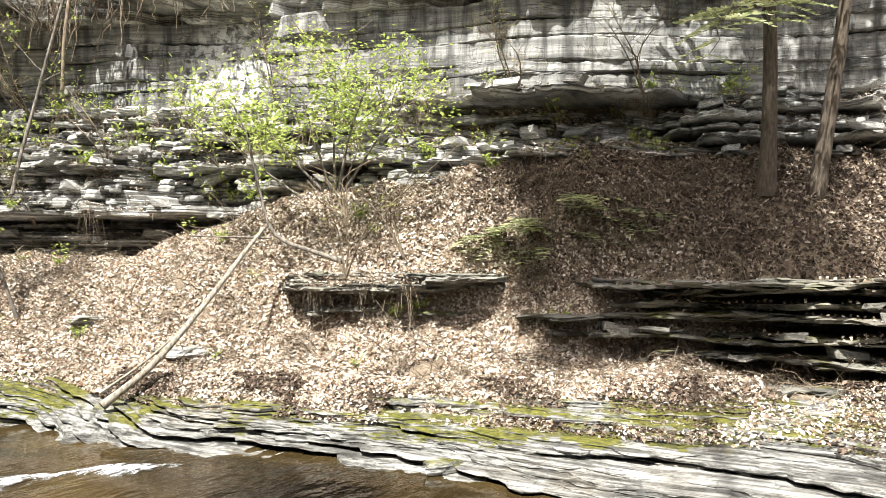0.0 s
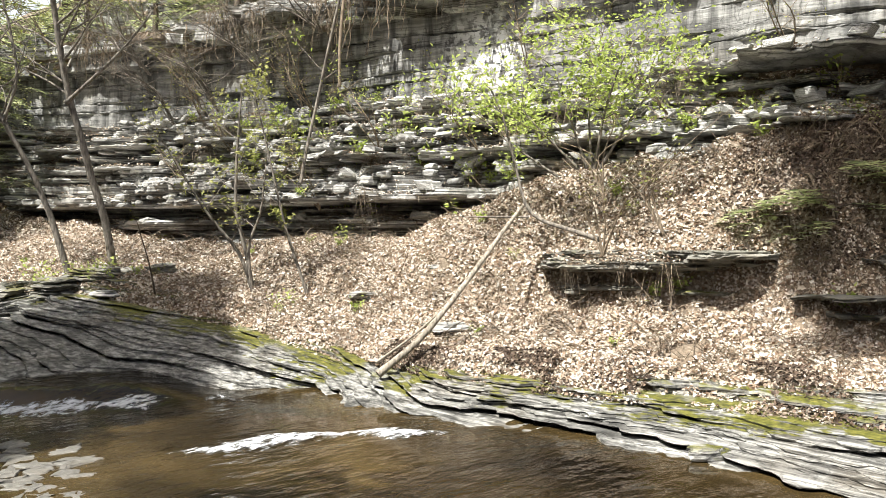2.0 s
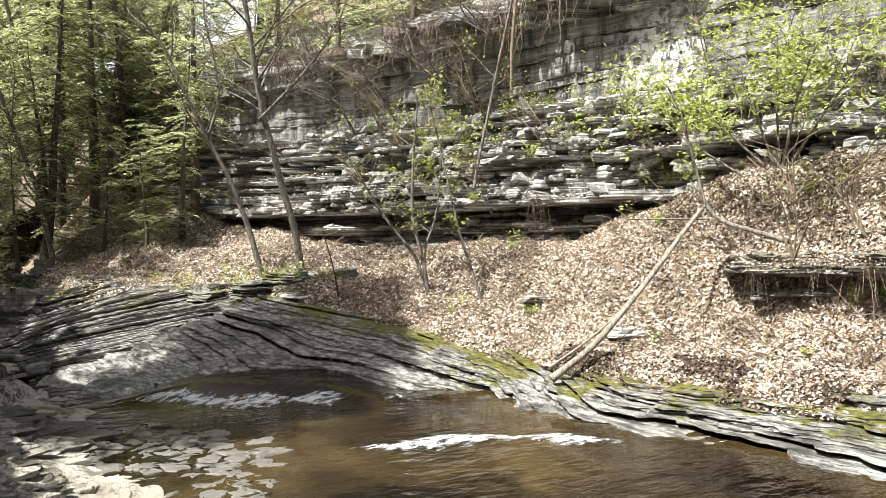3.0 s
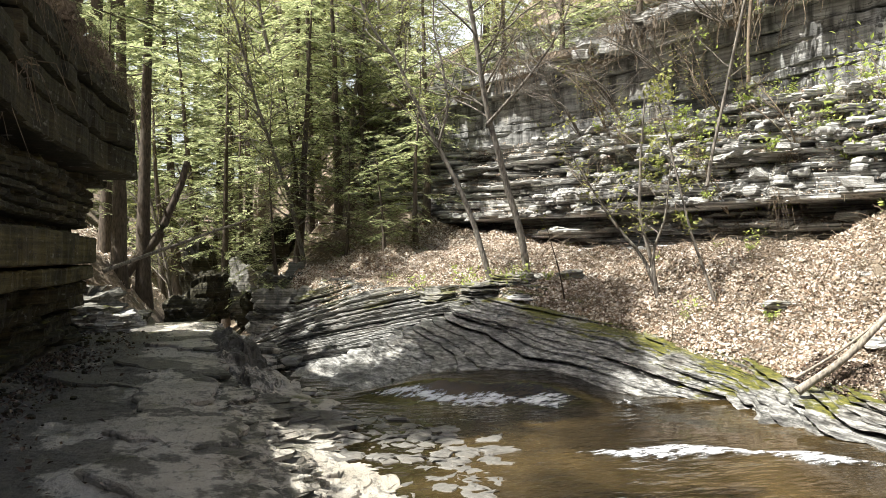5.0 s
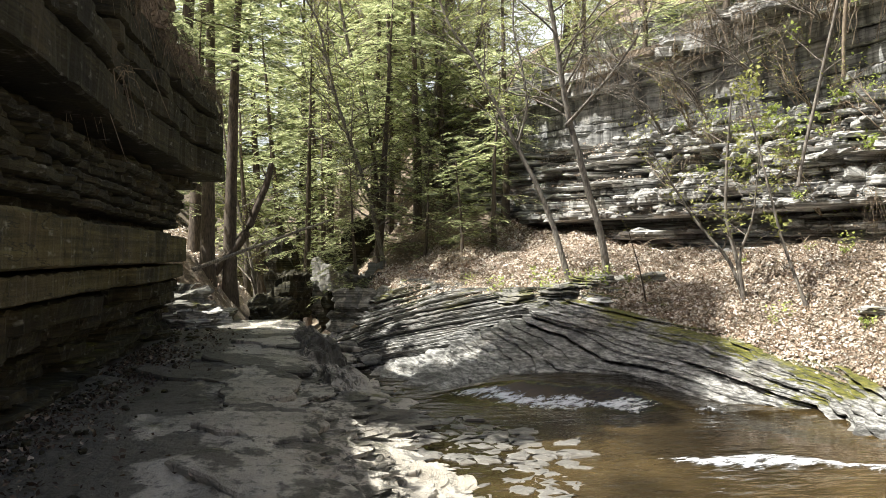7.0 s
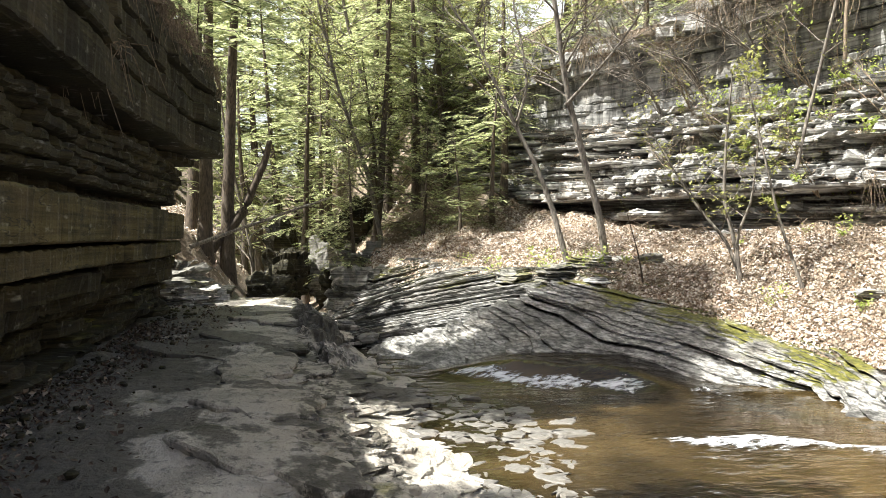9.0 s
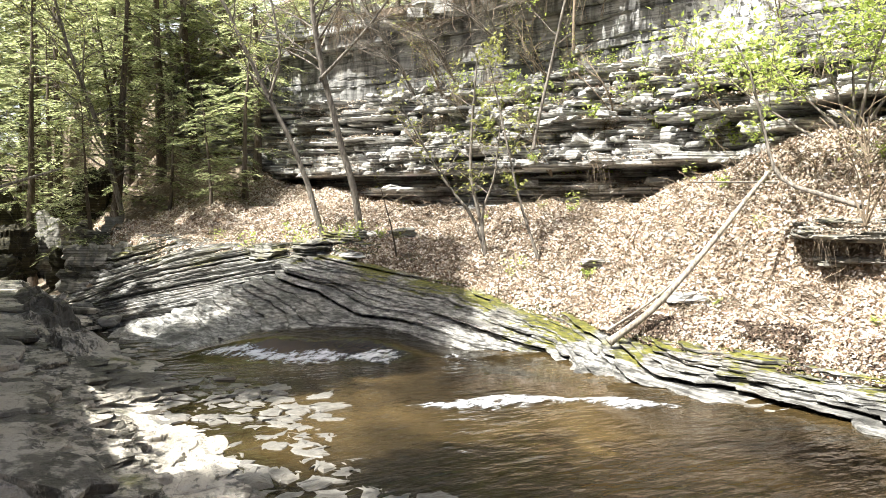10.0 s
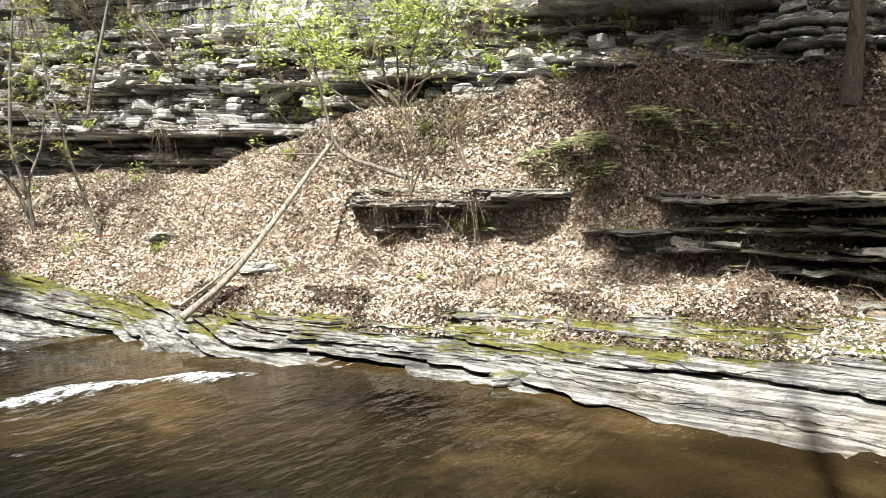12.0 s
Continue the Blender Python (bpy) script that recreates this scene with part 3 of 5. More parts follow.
# dark low ledges upstream of the leaf slope
ledge = tagged(new("low_ledge"), "dark undercut shale ledges below a leafy bank", "rock ledge", kind="structure")
ys = np.arange(-7, 5.2, 0.08)
rise, k, LOW = 0.05, 0, []
while rise < 1.45:
    t = rng.uniform(0.025, 0.075)
    out = 1.35 if 0.18 < rise < 0.44 else (1.15 if 0.53 < rise < 0.68 or 0.76 < rise < 0.92 else (0.8 if 1.0 < rise < 1.08 or 1.14 < rise < 1.25 else rng.uniform(-0.2, 0.25)))
    fade = 1.3 * np.clip((ys - (1.8 if rise > 0.95 else 3.3) - 1.0 * vnoise(rise * 2, 1, 5)) / 1.5, 0, 1)
    front = 9.95 + 0.25 * rise + out + fade + 0.55 * blocks(ys, 1.1, 1200 + k) + 0.26 * blocks(ys, 0.3, 1260 + k) + 0.16 * blocks(ys, 0.12, 1280 + k) + 0.3 * fbm(ys * 0.5, k * 0.15, 80)
    if rise > 0.45:
        LOW.append((ys, front, rise + t + 0.10 * fbm(ys * 0.5, k * 0.1, 81) + 0.05 * fbm(ys * 1.7, k, 82)))
    rock_layer("stratum", ys, front, rise + t + 0.10 * fbm(ys * 0.5, k * 0.1, 81) + 0.05 * fbm(ys * 1.7, k, 82), t + 0.01, 2.0, 1, MOSSY, ledge, 1300 + k, 0.09, 0.6, 0.3)
    rise += t
    k += 1

# the outcrop with a slot in the leaf slope
outcrop = tagged(new("slot_outcrop"), "mossy shale outcrop with a dark slot between its beds", "rock ledge", kind="structure")
ys = np.arange(4.0, 7.8, 0.05)
z = 0.92
for k, (t, out) in enumerate([(0.05, 0.35), (0.05, 0.3), (0.10, 0.85), (0.10, 0.9), (0.04, 0.5), (0.045, 0.1), (0.05, 0.0), (0.05, 0.06), (0.05, 0.2), (0.05, 0.4)]):
    ends = 0.9 * np.clip((4.4 + 1.5 * vnoise(k * 0.9, 0, 8) - ys) / 0.9, 0, 1) + 0.9 * np.clip((ys - 6.1 - 1.1 * vnoise(k * 0.9, 4, 8)) / 0.8, 0, 1)
    front = 9.08 + 0.2 * (5.2 - ys) + out + ends + 0.35 * blocks(ys, 0.9, 1500 + k) + 0.18 * blocks(ys, 0.25, 1560 + k) + 0.3 * fbm(ys * 0.8, k * 0.15, 90) + 0.12 * fbm(ys * 3, k, 92)
    LOW.append((ys, front, z + t + 0.03 * fbm(ys * 0.8, k * 0.2, 91)))
    rock_layer("stratum", ys, front, z + t + 0.03 * fbm(ys * 0.8, k * 0.2, 91), t + 0.01, 1.2, 1, MOSSY, outcrop, 1600 + k, 0.09, 0.6, 0.35)
    z += t

# the shaded wall on the camera's side
wall = tagged(new("rock_wall"), "shaded brown shale wall with thick beds and an overhang", "rock wall", kind="structure")
ys = np.arange(-9, WALL_END, 0.1)
BEDS = [(-0.1, 0.16, -0.3), (0.06, 0.12, -0.4), (0.18, 0.1, -0.5), (0.28, 0.1, -0.45), (0.38, 0.16, -0.6), (0.54, 0.09, -0.5), (0.63, 0.11, -0.6), (0.74, 0.2, -0.4), (0.94, 0.22, -0.25),
        (1.2, 0.26, -0.02), (1.49, 0.5, 0.0), (2.0, 0.08, -0.35), (2.08, 0.12, -0.5), (2.2, 0.07, -0.2), (2.27, 0.06, -0.28), (2.33, 0.09, -0.17), (2.42, 0.06, -0.3), (2.48, 0.08, -0.2), (2.56, 0.06, -0.3), (2.62, 0.1, -0.15), (2.72, 0.07, -0.24), (2.79, 0.08, -0.16),
        (2.87, 0.15, -0.3), (3.02, 0.12, -0.5), (3.14, 0.5, 0.12), (3.66, 0.34, 0.16), (4.02, 0.3, 0.08), (4.34, 0.26, 0.14), (4.62, 0.22, 0.05), (4.85, 0.12, -0.1)]
for k, (z, t, out) in enumerate(BEDS):
    WALL_YS = ys
    end = (0.2 if z < 3 else -0.45) * np.clip((ys - WALL_END + 1.0 + (0 if z < 3 else 5.0)) / (1.0 if z < 3 else 5.0), 0, 1) ** 2
    end = end + (2.6 * np.clip((9.4 - ys) / 1.2, 0, 1) if z > 3.7 else 0)
    front = WALL_X + out - end + 0.14 * blocks(ys, 1.3, 1800 + k) + 0.07 * blocks(ys, 0.5, 1850 + k) + (0.25 if z < 3 else 0.12) * fbm(ys * 0.4, k * 0.2, 95) + (0.10 * blocks(ys, 0.22, 1875 + k) if 2 < z < 3.1 else 0)
    WALL_TOP = front
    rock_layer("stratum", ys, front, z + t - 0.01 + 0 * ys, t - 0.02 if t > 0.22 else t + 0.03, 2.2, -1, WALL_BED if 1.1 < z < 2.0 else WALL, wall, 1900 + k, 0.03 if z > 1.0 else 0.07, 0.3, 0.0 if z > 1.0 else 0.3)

for j_ in range(6):
    ys_b = np.arange(8.6 + 0.2 * j_, 16.8 - 0.15 * j_, 0.1)
    front = WALL_X + 0.12 - 0.09 * j_ + 0.3 * fbm(ys_b * 0.8, j_, 64) + 0.2 * fbm(ys_b * 2.6, j_, 65)
    rock_layer("turf_lip", ys_b, front, 5.15 + 0.26 * j_ + 0.1 * fbm(ys_b, j_, 67), 0.3, 2.4, -1, EARTH, wall, 740 + j_, 0.14, 0.7, 0.2, "dark rooty earth over the rock")

# the flat rock that the camera stands on
platform = tagged(new("rock_platform"), "worn grey flat rock shelf beside the stream", "rock ledge", kind="structure")
ys = np.arange(-8, 19.3, 0.08)
for k in range(15):
    f = k / 14
    inner = -0.1 + 0.25 * np.sin(ys * 0.35)
    outer = np.minimum(platform_edge(ys) - 0.2, 1.35 + 0 * ys)
    front = outer + (inner - outer) * f ** 0.8 + 0.5 * fbm(ys * 0.7, k * 0.3, 98) + 0.35 * blocks(ys, 0.7, 2000 + k) + 0.16 * blocks(ys, 0.25, 2050 + k) + 0.15 * fbm(ys * 3, k, 99)
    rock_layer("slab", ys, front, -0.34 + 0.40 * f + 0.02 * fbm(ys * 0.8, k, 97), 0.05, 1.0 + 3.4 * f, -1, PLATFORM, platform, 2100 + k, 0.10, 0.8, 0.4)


def plate_of(name, x, y, z, rx, ry, thick, mat, parent, seed, turn=(0, 0, 0)):
    """A worn sheet of stone with a broken outline."""
    g = np.random.default_rng(seed)
    w = np.linspace(0, 2 * np.pi, 26, endpoint=False)
    c, d = np.cos(w), np.sin(w)
    r = 1 + 1.1 * fbm(c * 1.6 + seed, d * 1.6, seed, 4) + 0.05 * g.normal(0, 1, 26)
    r = np.round(r * 7) / 7 * 0.5 + r * 0.5
    ring = np.stack([c * r * rx, d * r * ry, 0 * w], -1)
    rows = []
    for f, dz in ((0.0, 0.004), (0.6, 0.004), (0.96, 0.0), (1.0, -0.25), (0.985, -0.7), (0.95, -1.0)):
        p_ = ring * f
        p_[:, 2] = dz * thick if dz <= 0 else dz
        rows.append(np.vstack([p_, p_[:1]]))
    p = Pile()
    p.grid(np.array(rows) @ np.array(Euler(turn).to_matrix()).T + [x, y, z], True)
    return part(name, p.mesh(name, mat), parent)


def terraces(v, step):
    w = v / step
    f = w - np.floor(w)
    return (np.floor(w) + np.clip((f - 0.82) / 0.18, 0, 1)) * step


px, py = np.arange(-2.6, 3.3, 0.04), np.arange(1.6, 19.0, 0.04)
PX, PY = np.meshgrid(px, py)
broken = np.clip((PX + 0.25 + 0.3 * fbm(PX * 0.6, PY * 0.5, 2601)) / 1.35, 0, 1)
wx_ = PX + 0.25 * fbm(PX * 1.2, PY * 1.2, 2602)
relief = terraces(0.16 * fbm(wx_ * 0.55, PY * 0.38, 2603) + 0.02 * fbm(PX * 3, PY * 3, 2609), 0.030) \
    + (0.4 + 3.2 * broken * (1.15 - broken) * 2.2) * terraces(0.20 * fbm(wx_ * 1.6, PY * 1.0, 2604), 0.040) \
    + (0.2 + 1.3 * broken) * terraces(0.10 * fbm(wx_ * 3.4, PY * 2.2, 2605), 0.022) + (0.008 + 0.035 * broken) * fbm(PX * 9, PY * 7, 2606)
shallow = np.clip((PX - 1.0) / 0.3, 0, 1)
relief = relief * (1 - shallow) + shallow * (terraces(0.11 * fbm(wx_ * 1.5, PY * 1.0, 2607) + 0.03 * fbm(PX * 5, PY * 4, 2608), 0.036) + 0.01)
edge_ = platform_edge(PY)
brink = 0.02 + 0.22 * fbm(PY * 0.5, 0.0 * PY, 2611) + 0.10 * fbm(PY * 2.2, 0.0 * PY, 2612)
slabbed = np.clip((PX - brink) / 0.03, 0, 1)
relief = relief * (0.8 + 0.9 * slabbed) - 0.11 * slabbed * np.clip((13 - PY) / 4, 0.2, 1)
PZ = 0.085 - 0.43 * broken ** 1.1 + relief - 0.25 * np.clip((PX - edge_ + 0.1) / 0.5, 0, 1) - 0.16 * np.clip((PX - 1.2) / 0.4, 0, 1)
pile = Pile()
pile.grid(np.stack([PX, PY, PZ], -1))
part("worn_surface", pile.mesh("worn_surface", PLATFORM), platform, "pitted and stepped grey shale surface")
g = np.random.default_rng(8)
for k in range(190):
    y = 2.6 + 14.0 * g.random() ** 1.5
    x = g.uniform(0.05, 1.25)
    r = g.uniform(0.06, 0.2)
    z = 0.02 - climb(np.float64(x), -0.2, 1.1, 0.36) + g.uniform(-0.02, 0.02)
    plate_of("slab", x, y, z, r * g.uniform(0.9, 1.6), r, 0.06, PLATFORM, platform, 2400 + k, (g.normal(0, 0.10), g.normal(0, 0.10), g.uniform(0, 3)))

for k, (x, y, rx_, ry_) in enumerate([(-0.42, 9.2, 0.34, 0.6), (-0.30, 7.3, 0.42, 0.55), (-0.55, 11.6, 0.5, 0.7), (-0.2, 5.4, 0.3, 0.7), (-1.5, 10.4, 0.22, 0.6), (-0.1, 13.6, 0.5, 0.8)]):
    plate_of("slab", x, y, 0.118, rx_ * 1.2, ry_ * 1.3, 0.09, PLATFORM, platform, 2650 + k, (0.03, 0.05, 0.2 * k))

# ---- the stream ----
wx, wy = np.arange(-3, 8.2, 0.1), np.arange(-6, 30, 0.1)
WX, WY = np.meshgrid(wx, wy)
pile = Pile()


def swell(x, y):
    """The hump of water above the upper rapid."""
    behind_ = (x - 3.2) * 0.517 + (y - 9.55) * 0.856 + 0.1
    along_ = (x - 3.2) * 0.856 - (y - 9.55) * 0.517
    return 0.24 * np.clip(behind_ / 0.55, 0, 1) ** 1.5 * np.exp(-(along_ / 1.45) ** 4) * (1 + 0.12 * fbm(x * 3, y * 3, 111))


pile.grid(np.stack([WX, WY, swell(WX, WY) + WATER_Z + 0.012 * fbm(WX * 2.2, WY * 1.2, 110) - np.clip((WY - 18) / 2, 0, 1) * 0.25], -1))
water = tagged(new("water", pile.mesh("water", WATER, True)), "shallow brown stream with small rapids", "water", kind="structure")

# ---- foam on the rapids ----
def foam_line(path, width, height, seed):
    """A ragged standing wave of broken water along a line."""
    path = np.array(path, float)
    d = np.r_[0, np.cumsum(np.linalg.norm(np.diff(path, axis=0), axis=1))]
    s = np.arange(0, d[-1], 0.03)
    x, y = np.interp(s, d, path[:, 0]), np.interp(s, d, path[:, 1])
    dx, dy = np.gradient(x), np.gradient(y)
    ln = np.hypot(dx, dy)
    nx, ny = -dy / ln, dx / ln
    shift = 0.12 * fbm(s * 1.2, 0, seed) + 0.05 * fbm(s * 6, 0, seed + 1)
    ends = np.clip(np.minimum(s, d[-1] - s) / 0.5, 0, 1)
    wide = width * (0.35 + 1.0 * vnoise(s * 2.2, 1, seed)) * (0.2 + 0.8 * ends)
    rows = []
    for f in np.linspace(-1, 1, 9):
        rag = 0.06 * fbm(s * 9, f * 3, seed + 3)
        o = shift + f * wide * 1.15 + rag
        z = WATER_Z + height * (1 - f * f) * (0.4 + vnoise(s * 3, f * 2, seed + 2)) * (0.15 + 0.85 * ends) - 0.03 * abs(f) ** 3 \
            + 0.006 * fbm(s * 6, f * 5, seed + 4) - 0.002
        rows.append(np.stack([x + nx * o, y + ny * o, z + swell(x + nx * o, y + ny * o)], -1))
    p = Pile()
    p.grid(np.array(rows))
    me = p.mesh("foam", FOAM, True)
    crest = np.repeat(1 - np.abs(np.linspace(-1, 1, 9)) ** 1.5, len(s)) * np.tile(0.35 + 0.65 * ends, 9)
    me.attributes.new("crest", "FLOAT", "POINT").data.foreach_set("value", crest.astype(np.float32))
    return me


for path, w, h, seed in [([(3.3, 6.95), (3.8, 6.7), (4.3, 6.68), (5.2, 6.15), (5.85, 5.55)], 0.26, 0.03, 210),
                         ([(1.95, 10.7), (2.5, 10.2), (2.9, 9.75), (3.9, 9.25), (4.6, 9.05)], 0.24, 0.02, 220),
                         ([(4.75, 9.05), (5.0, 8.8), (5.15, 8.6)], 0.10, 0.10, 230)]:
    tagged(new("foam", foam_line(path, w, h, seed)), "white broken water on a small rapid", "foam", kind="stuff")


# ---- leaf litter ----
def ground_frame(x, y):
    e = 0.08
    z = ground_height(x, y)
    gx_, gy_ = (ground_height(x + e, y) - z) / e, (ground_height(x, y + e) - z) / e
    n = np.stack([-gx_, -gy_, np.ones_like(x)], -1)
    return z, n / np.linalg.norm(n, axis=1, keepdims=True)


def scatter(name, x, y, lift, size, mat, seed, label, base=0.012):
    g = np.random.default_rng(seed)
    n = len(x)
    z, nrm = ground_frame(x, y)
    pos = np.stack([x, y, z + lift * g.random(n) ** 1.5 + base], -1)
    up = nrm + g.normal(0, 0.55, (n, 3))
    up /= np.linalg.norm(up, axis=1, keepdims=True)
    a = np.cross(up, g.normal(0, 1, (n, 3)))
    a /= np.linalg.norm(a, axis=1, keepdims=True) + 1e-9
    b = np.cross(up, a)
    s = size * (g.uniform(0.45, 1.2, (n, 1)) + 0.5 * (g.random((n, 1)) > 0.9))
    p = Pile()
    p.leaves(pos, a * s, b * s * g.uniform(0.45, 0.75, (n, 1)), 0.35)
    return tagged(new(name, p.mesh(name, mat)), label, "leaf litter", kind="stuff")


g = np.random.default_rng(11)
n = 205000
y = g.uniform(-1.5, 21, n)
f = g.random(n)
x = moss_line(y) + (cliff_foot(y) + 0.5 - moss_line(y)) * (f * 1.1 - 0.1)
keep = (vnoise(x * 0.9, y * 0.9, 140) + 0.35 * vnoise(x * 4, y * 4, 141) > 0.24)
keep &= ~((x > 9.7) & (x < 12.0) & (y < 1.2))
# on the mound the shade is put into the leaves' darker colour
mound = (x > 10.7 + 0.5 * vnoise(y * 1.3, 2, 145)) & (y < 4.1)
scatter("leaf_litter", x[mound & (x < 13.2)], y[mound & (x < 13.2)], 0.06, 0.032, BROWN, 16, "brown leaves darkened for the shade on the mound")
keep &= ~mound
scatter("leaf_litter", x[keep], y[keep], 0.06, 0.030, LITTER, 12, "pale dry fallen leaves covering the bank")
n = 30000
y = g.uniform(-3, 13, n)
x = moss_line(y) + 0.25 - g.random(n) ** 1.6 * 0.55 * (moss_line(y) - bank_edge(y))
x, y = x[y < 8.2], y[y < 8.2]
keep = vnoise(x * 2.2, y * 2.2, 150) > 0.45
scatter("leaf_litter", x[keep], y[keep], 0.03, 0.026, LITTER, 13, "scattered dry leaves on mossy rock", 0.15)
keep = vnoise(x * 1.7, y * 1.7, 151) > 0.5
scatter("leaf_litter", x[keep], y[keep] + 0.05, 0.03, 0.026, BROWN, 18, "dark brown leaves caught on the mossy rock", 0.14)
n = 17000
y = g.uniform(10, 27, n)
x = cliff_foot(y) + g.uniform(1.9, 5.5, n)
scatter("leaf_litter", x, y, 0.06, 0.055, LITTER, 14, "dry fallen leaves on the slope above the cliff")
n = 14000
y = g.uniform(17, 40, n)
x = g.uniform(-8, 4, n)
keep = ground_height(x, y) > 0.25
scatter("leaf_litter", x[keep], y[keep], 0.06, 0.06, LITTER, 15, "brown fallen leaves on the forest floor")


n = 17000
y, x = g.uniform(0.8, 4.8, n), g.uniform(9.7, 11.6, n)
keep = vnoise(x * 1.5, y * 1.5, 152) > 0.3
# from here on the leaves turn dark, with the mound's shade in their colour
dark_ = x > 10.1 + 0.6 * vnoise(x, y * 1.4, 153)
scatter("leaf_litter", x[keep & dark_], y[keep & dark_], 0.06, 0.03, BROWN, 19, "dark brown leaves between the ledges, toned down for shade")
scatter("leaf_litter", x[keep & ~dark_], y[keep & ~dark_], 0.06, 0.024, LITTER, 20, "pale dry leaves below the mound")


# ---- trees and shrubs ----
def unit(v):
    return v / (np.linalg.norm(v) + 1e-9)


def grow(p, start, way, length, radius, g, depth, tips, spread_=0.6, lift=0.1, sides=5):
    """A limb with side branches; tips gathers twig ends and ways."""
    n = max(4, int(length / 0.18))
    way = unit(np.asarray(way, float))
    pts, d = [np.asarray(start, float)], way.copy()
    for i in range(n):
        d = unit(d + g.normal(0, 0.10, 3) + np.array([0, 0, lift * 0.12]))
        pts.append(pts[-1] + d * length / n)
    pts = np.array(pts)
    r = radius * np.linspace(1, 0.28, n + 1)
    p.tube(pts, r, sides)
    if depth <= 0:
        tips.extend((pts[i], unit(pts[i] - pts[i - 1])) for i in range(1, n + 1, 2))
        tips.append((pts[-1], d))
        return
    kids = max(2, int(length * (2.0 if depth > 1 else 2.8)))
    for i in range(kids):
        s = 0.25 + 0.72 * (i + g.random()) / kids
        q = pts[min(n, int(s * n))]
        dd = unit(pts[min(n, int(s * n))] - pts[max(0, int(s * n) - 1)])
        side = unit(np.cross(dd, g.normal(0, 1, 3)))
        grow(p, q, dd * (1 - spread_) + side * spread_ + [0, 0, lift], length * g.uniform(0.3, 0.55) * (1.15 - 0.5 * s), radius * (1 - 0.7 * s) * 0.55,
             g, depth - 1, tips, spread_, lift, max(3, sides - 1))
    tips.append((pts[-1], d))


def leaf_tufts(tips, per, size, reach, g, flat=0.5):
    pos, al, ac = [], [], []
    for q, d in tips:
        for _ in range(per):
            pos.append(q + g.normal(0, reach, 3))
            a = unit(d + g.normal(0, 0.8, 3))
            a[2] *= 1 - flat
            a = unit(a)
            u = unit(np.array([0, 0, 1.0]) + g.normal(0, 0.45, 3))
            b = unit(np.cross(u, a))
            s = size * g.uniform(0.6, 1.3)
            al.append(a * s)
            ac.append(b * s * 0.55)
    return np.array(pos), np.array(al), np.array(ac)


def broadleaf(name, label, stems, limbs, bark, leaf, per, size, seed, category="tree", reach=0.06, depth=1, limb_len=(0.8, 1.8), first=0.3, spread_=0.65, lift=0.3):
    """A thing with its stems (paths with their foot radius), limbs grown from them, and leaves."""
    g = np.random.default_rng(seed)
    base = np.array(stems[0][0][0], float)
    top = new(name)
    top.location = base
    tagged(top, label, category)
    tips = []
    for path, rad, ends in stems:
        path = np.array(path, float) - base
        d = np.r_[0, np.cumsum(np.linalg.norm(np.diff(path, axis=0), axis=1))]
        s = np.linspace(0, d[-1], max(8, int(d[-1] / 0.2)))
        fine = np.stack([np.interp(s, d, path[:, i]) for i in range(3)], -1)
        fine[1:-1] = (fine[:-2] + 2 * fine[1:-1] + fine[2:]) / 4
        fine += 0.3 * rad * np.stack([fbm(s * 1.5, i, seed + i) for i in range(3)], -1)
        r = rad * (1 - (1 - ends) * s / d[-1])
        r[0] *= 1.25
        p = Pile()
        p.tube(fine, r, 9)
        part("trunk" if category == "tree" else "stem", p.mesh("trunk", bark, True), top)
        k = max(0, int(limbs * d[-1] / 6 + 0.5))
        for i in range(k):
            f = first + (1 - first) * (i + g.random()) / k
            j = min(len(fine) - 1, int(f * len(fine)))
            a = g.uniform(0, 2 * np.pi)
            ln = g.uniform(*limb_len) * (1.2 - 0.5 * f)
            twigs = Pile()
            grow(twigs, fine[j], [np.cos(a), np.sin(a), 0.35 + lift], ln, max(0.006, r[j] * 0.45), g, depth, tips, spread_, lift)
            part("branch", twigs.mesh("branch", bark, True), top)
        tips.append((fine[-1], unit(fine[-1] - fine[-2])))
    if per:
        p = Pile()
        p.leaves(*leaf_tufts(tips, per, size, reach, g))
        tagged(part("foliage", p.mesh("foliage", leaf), top), kind="stuff")
    return top


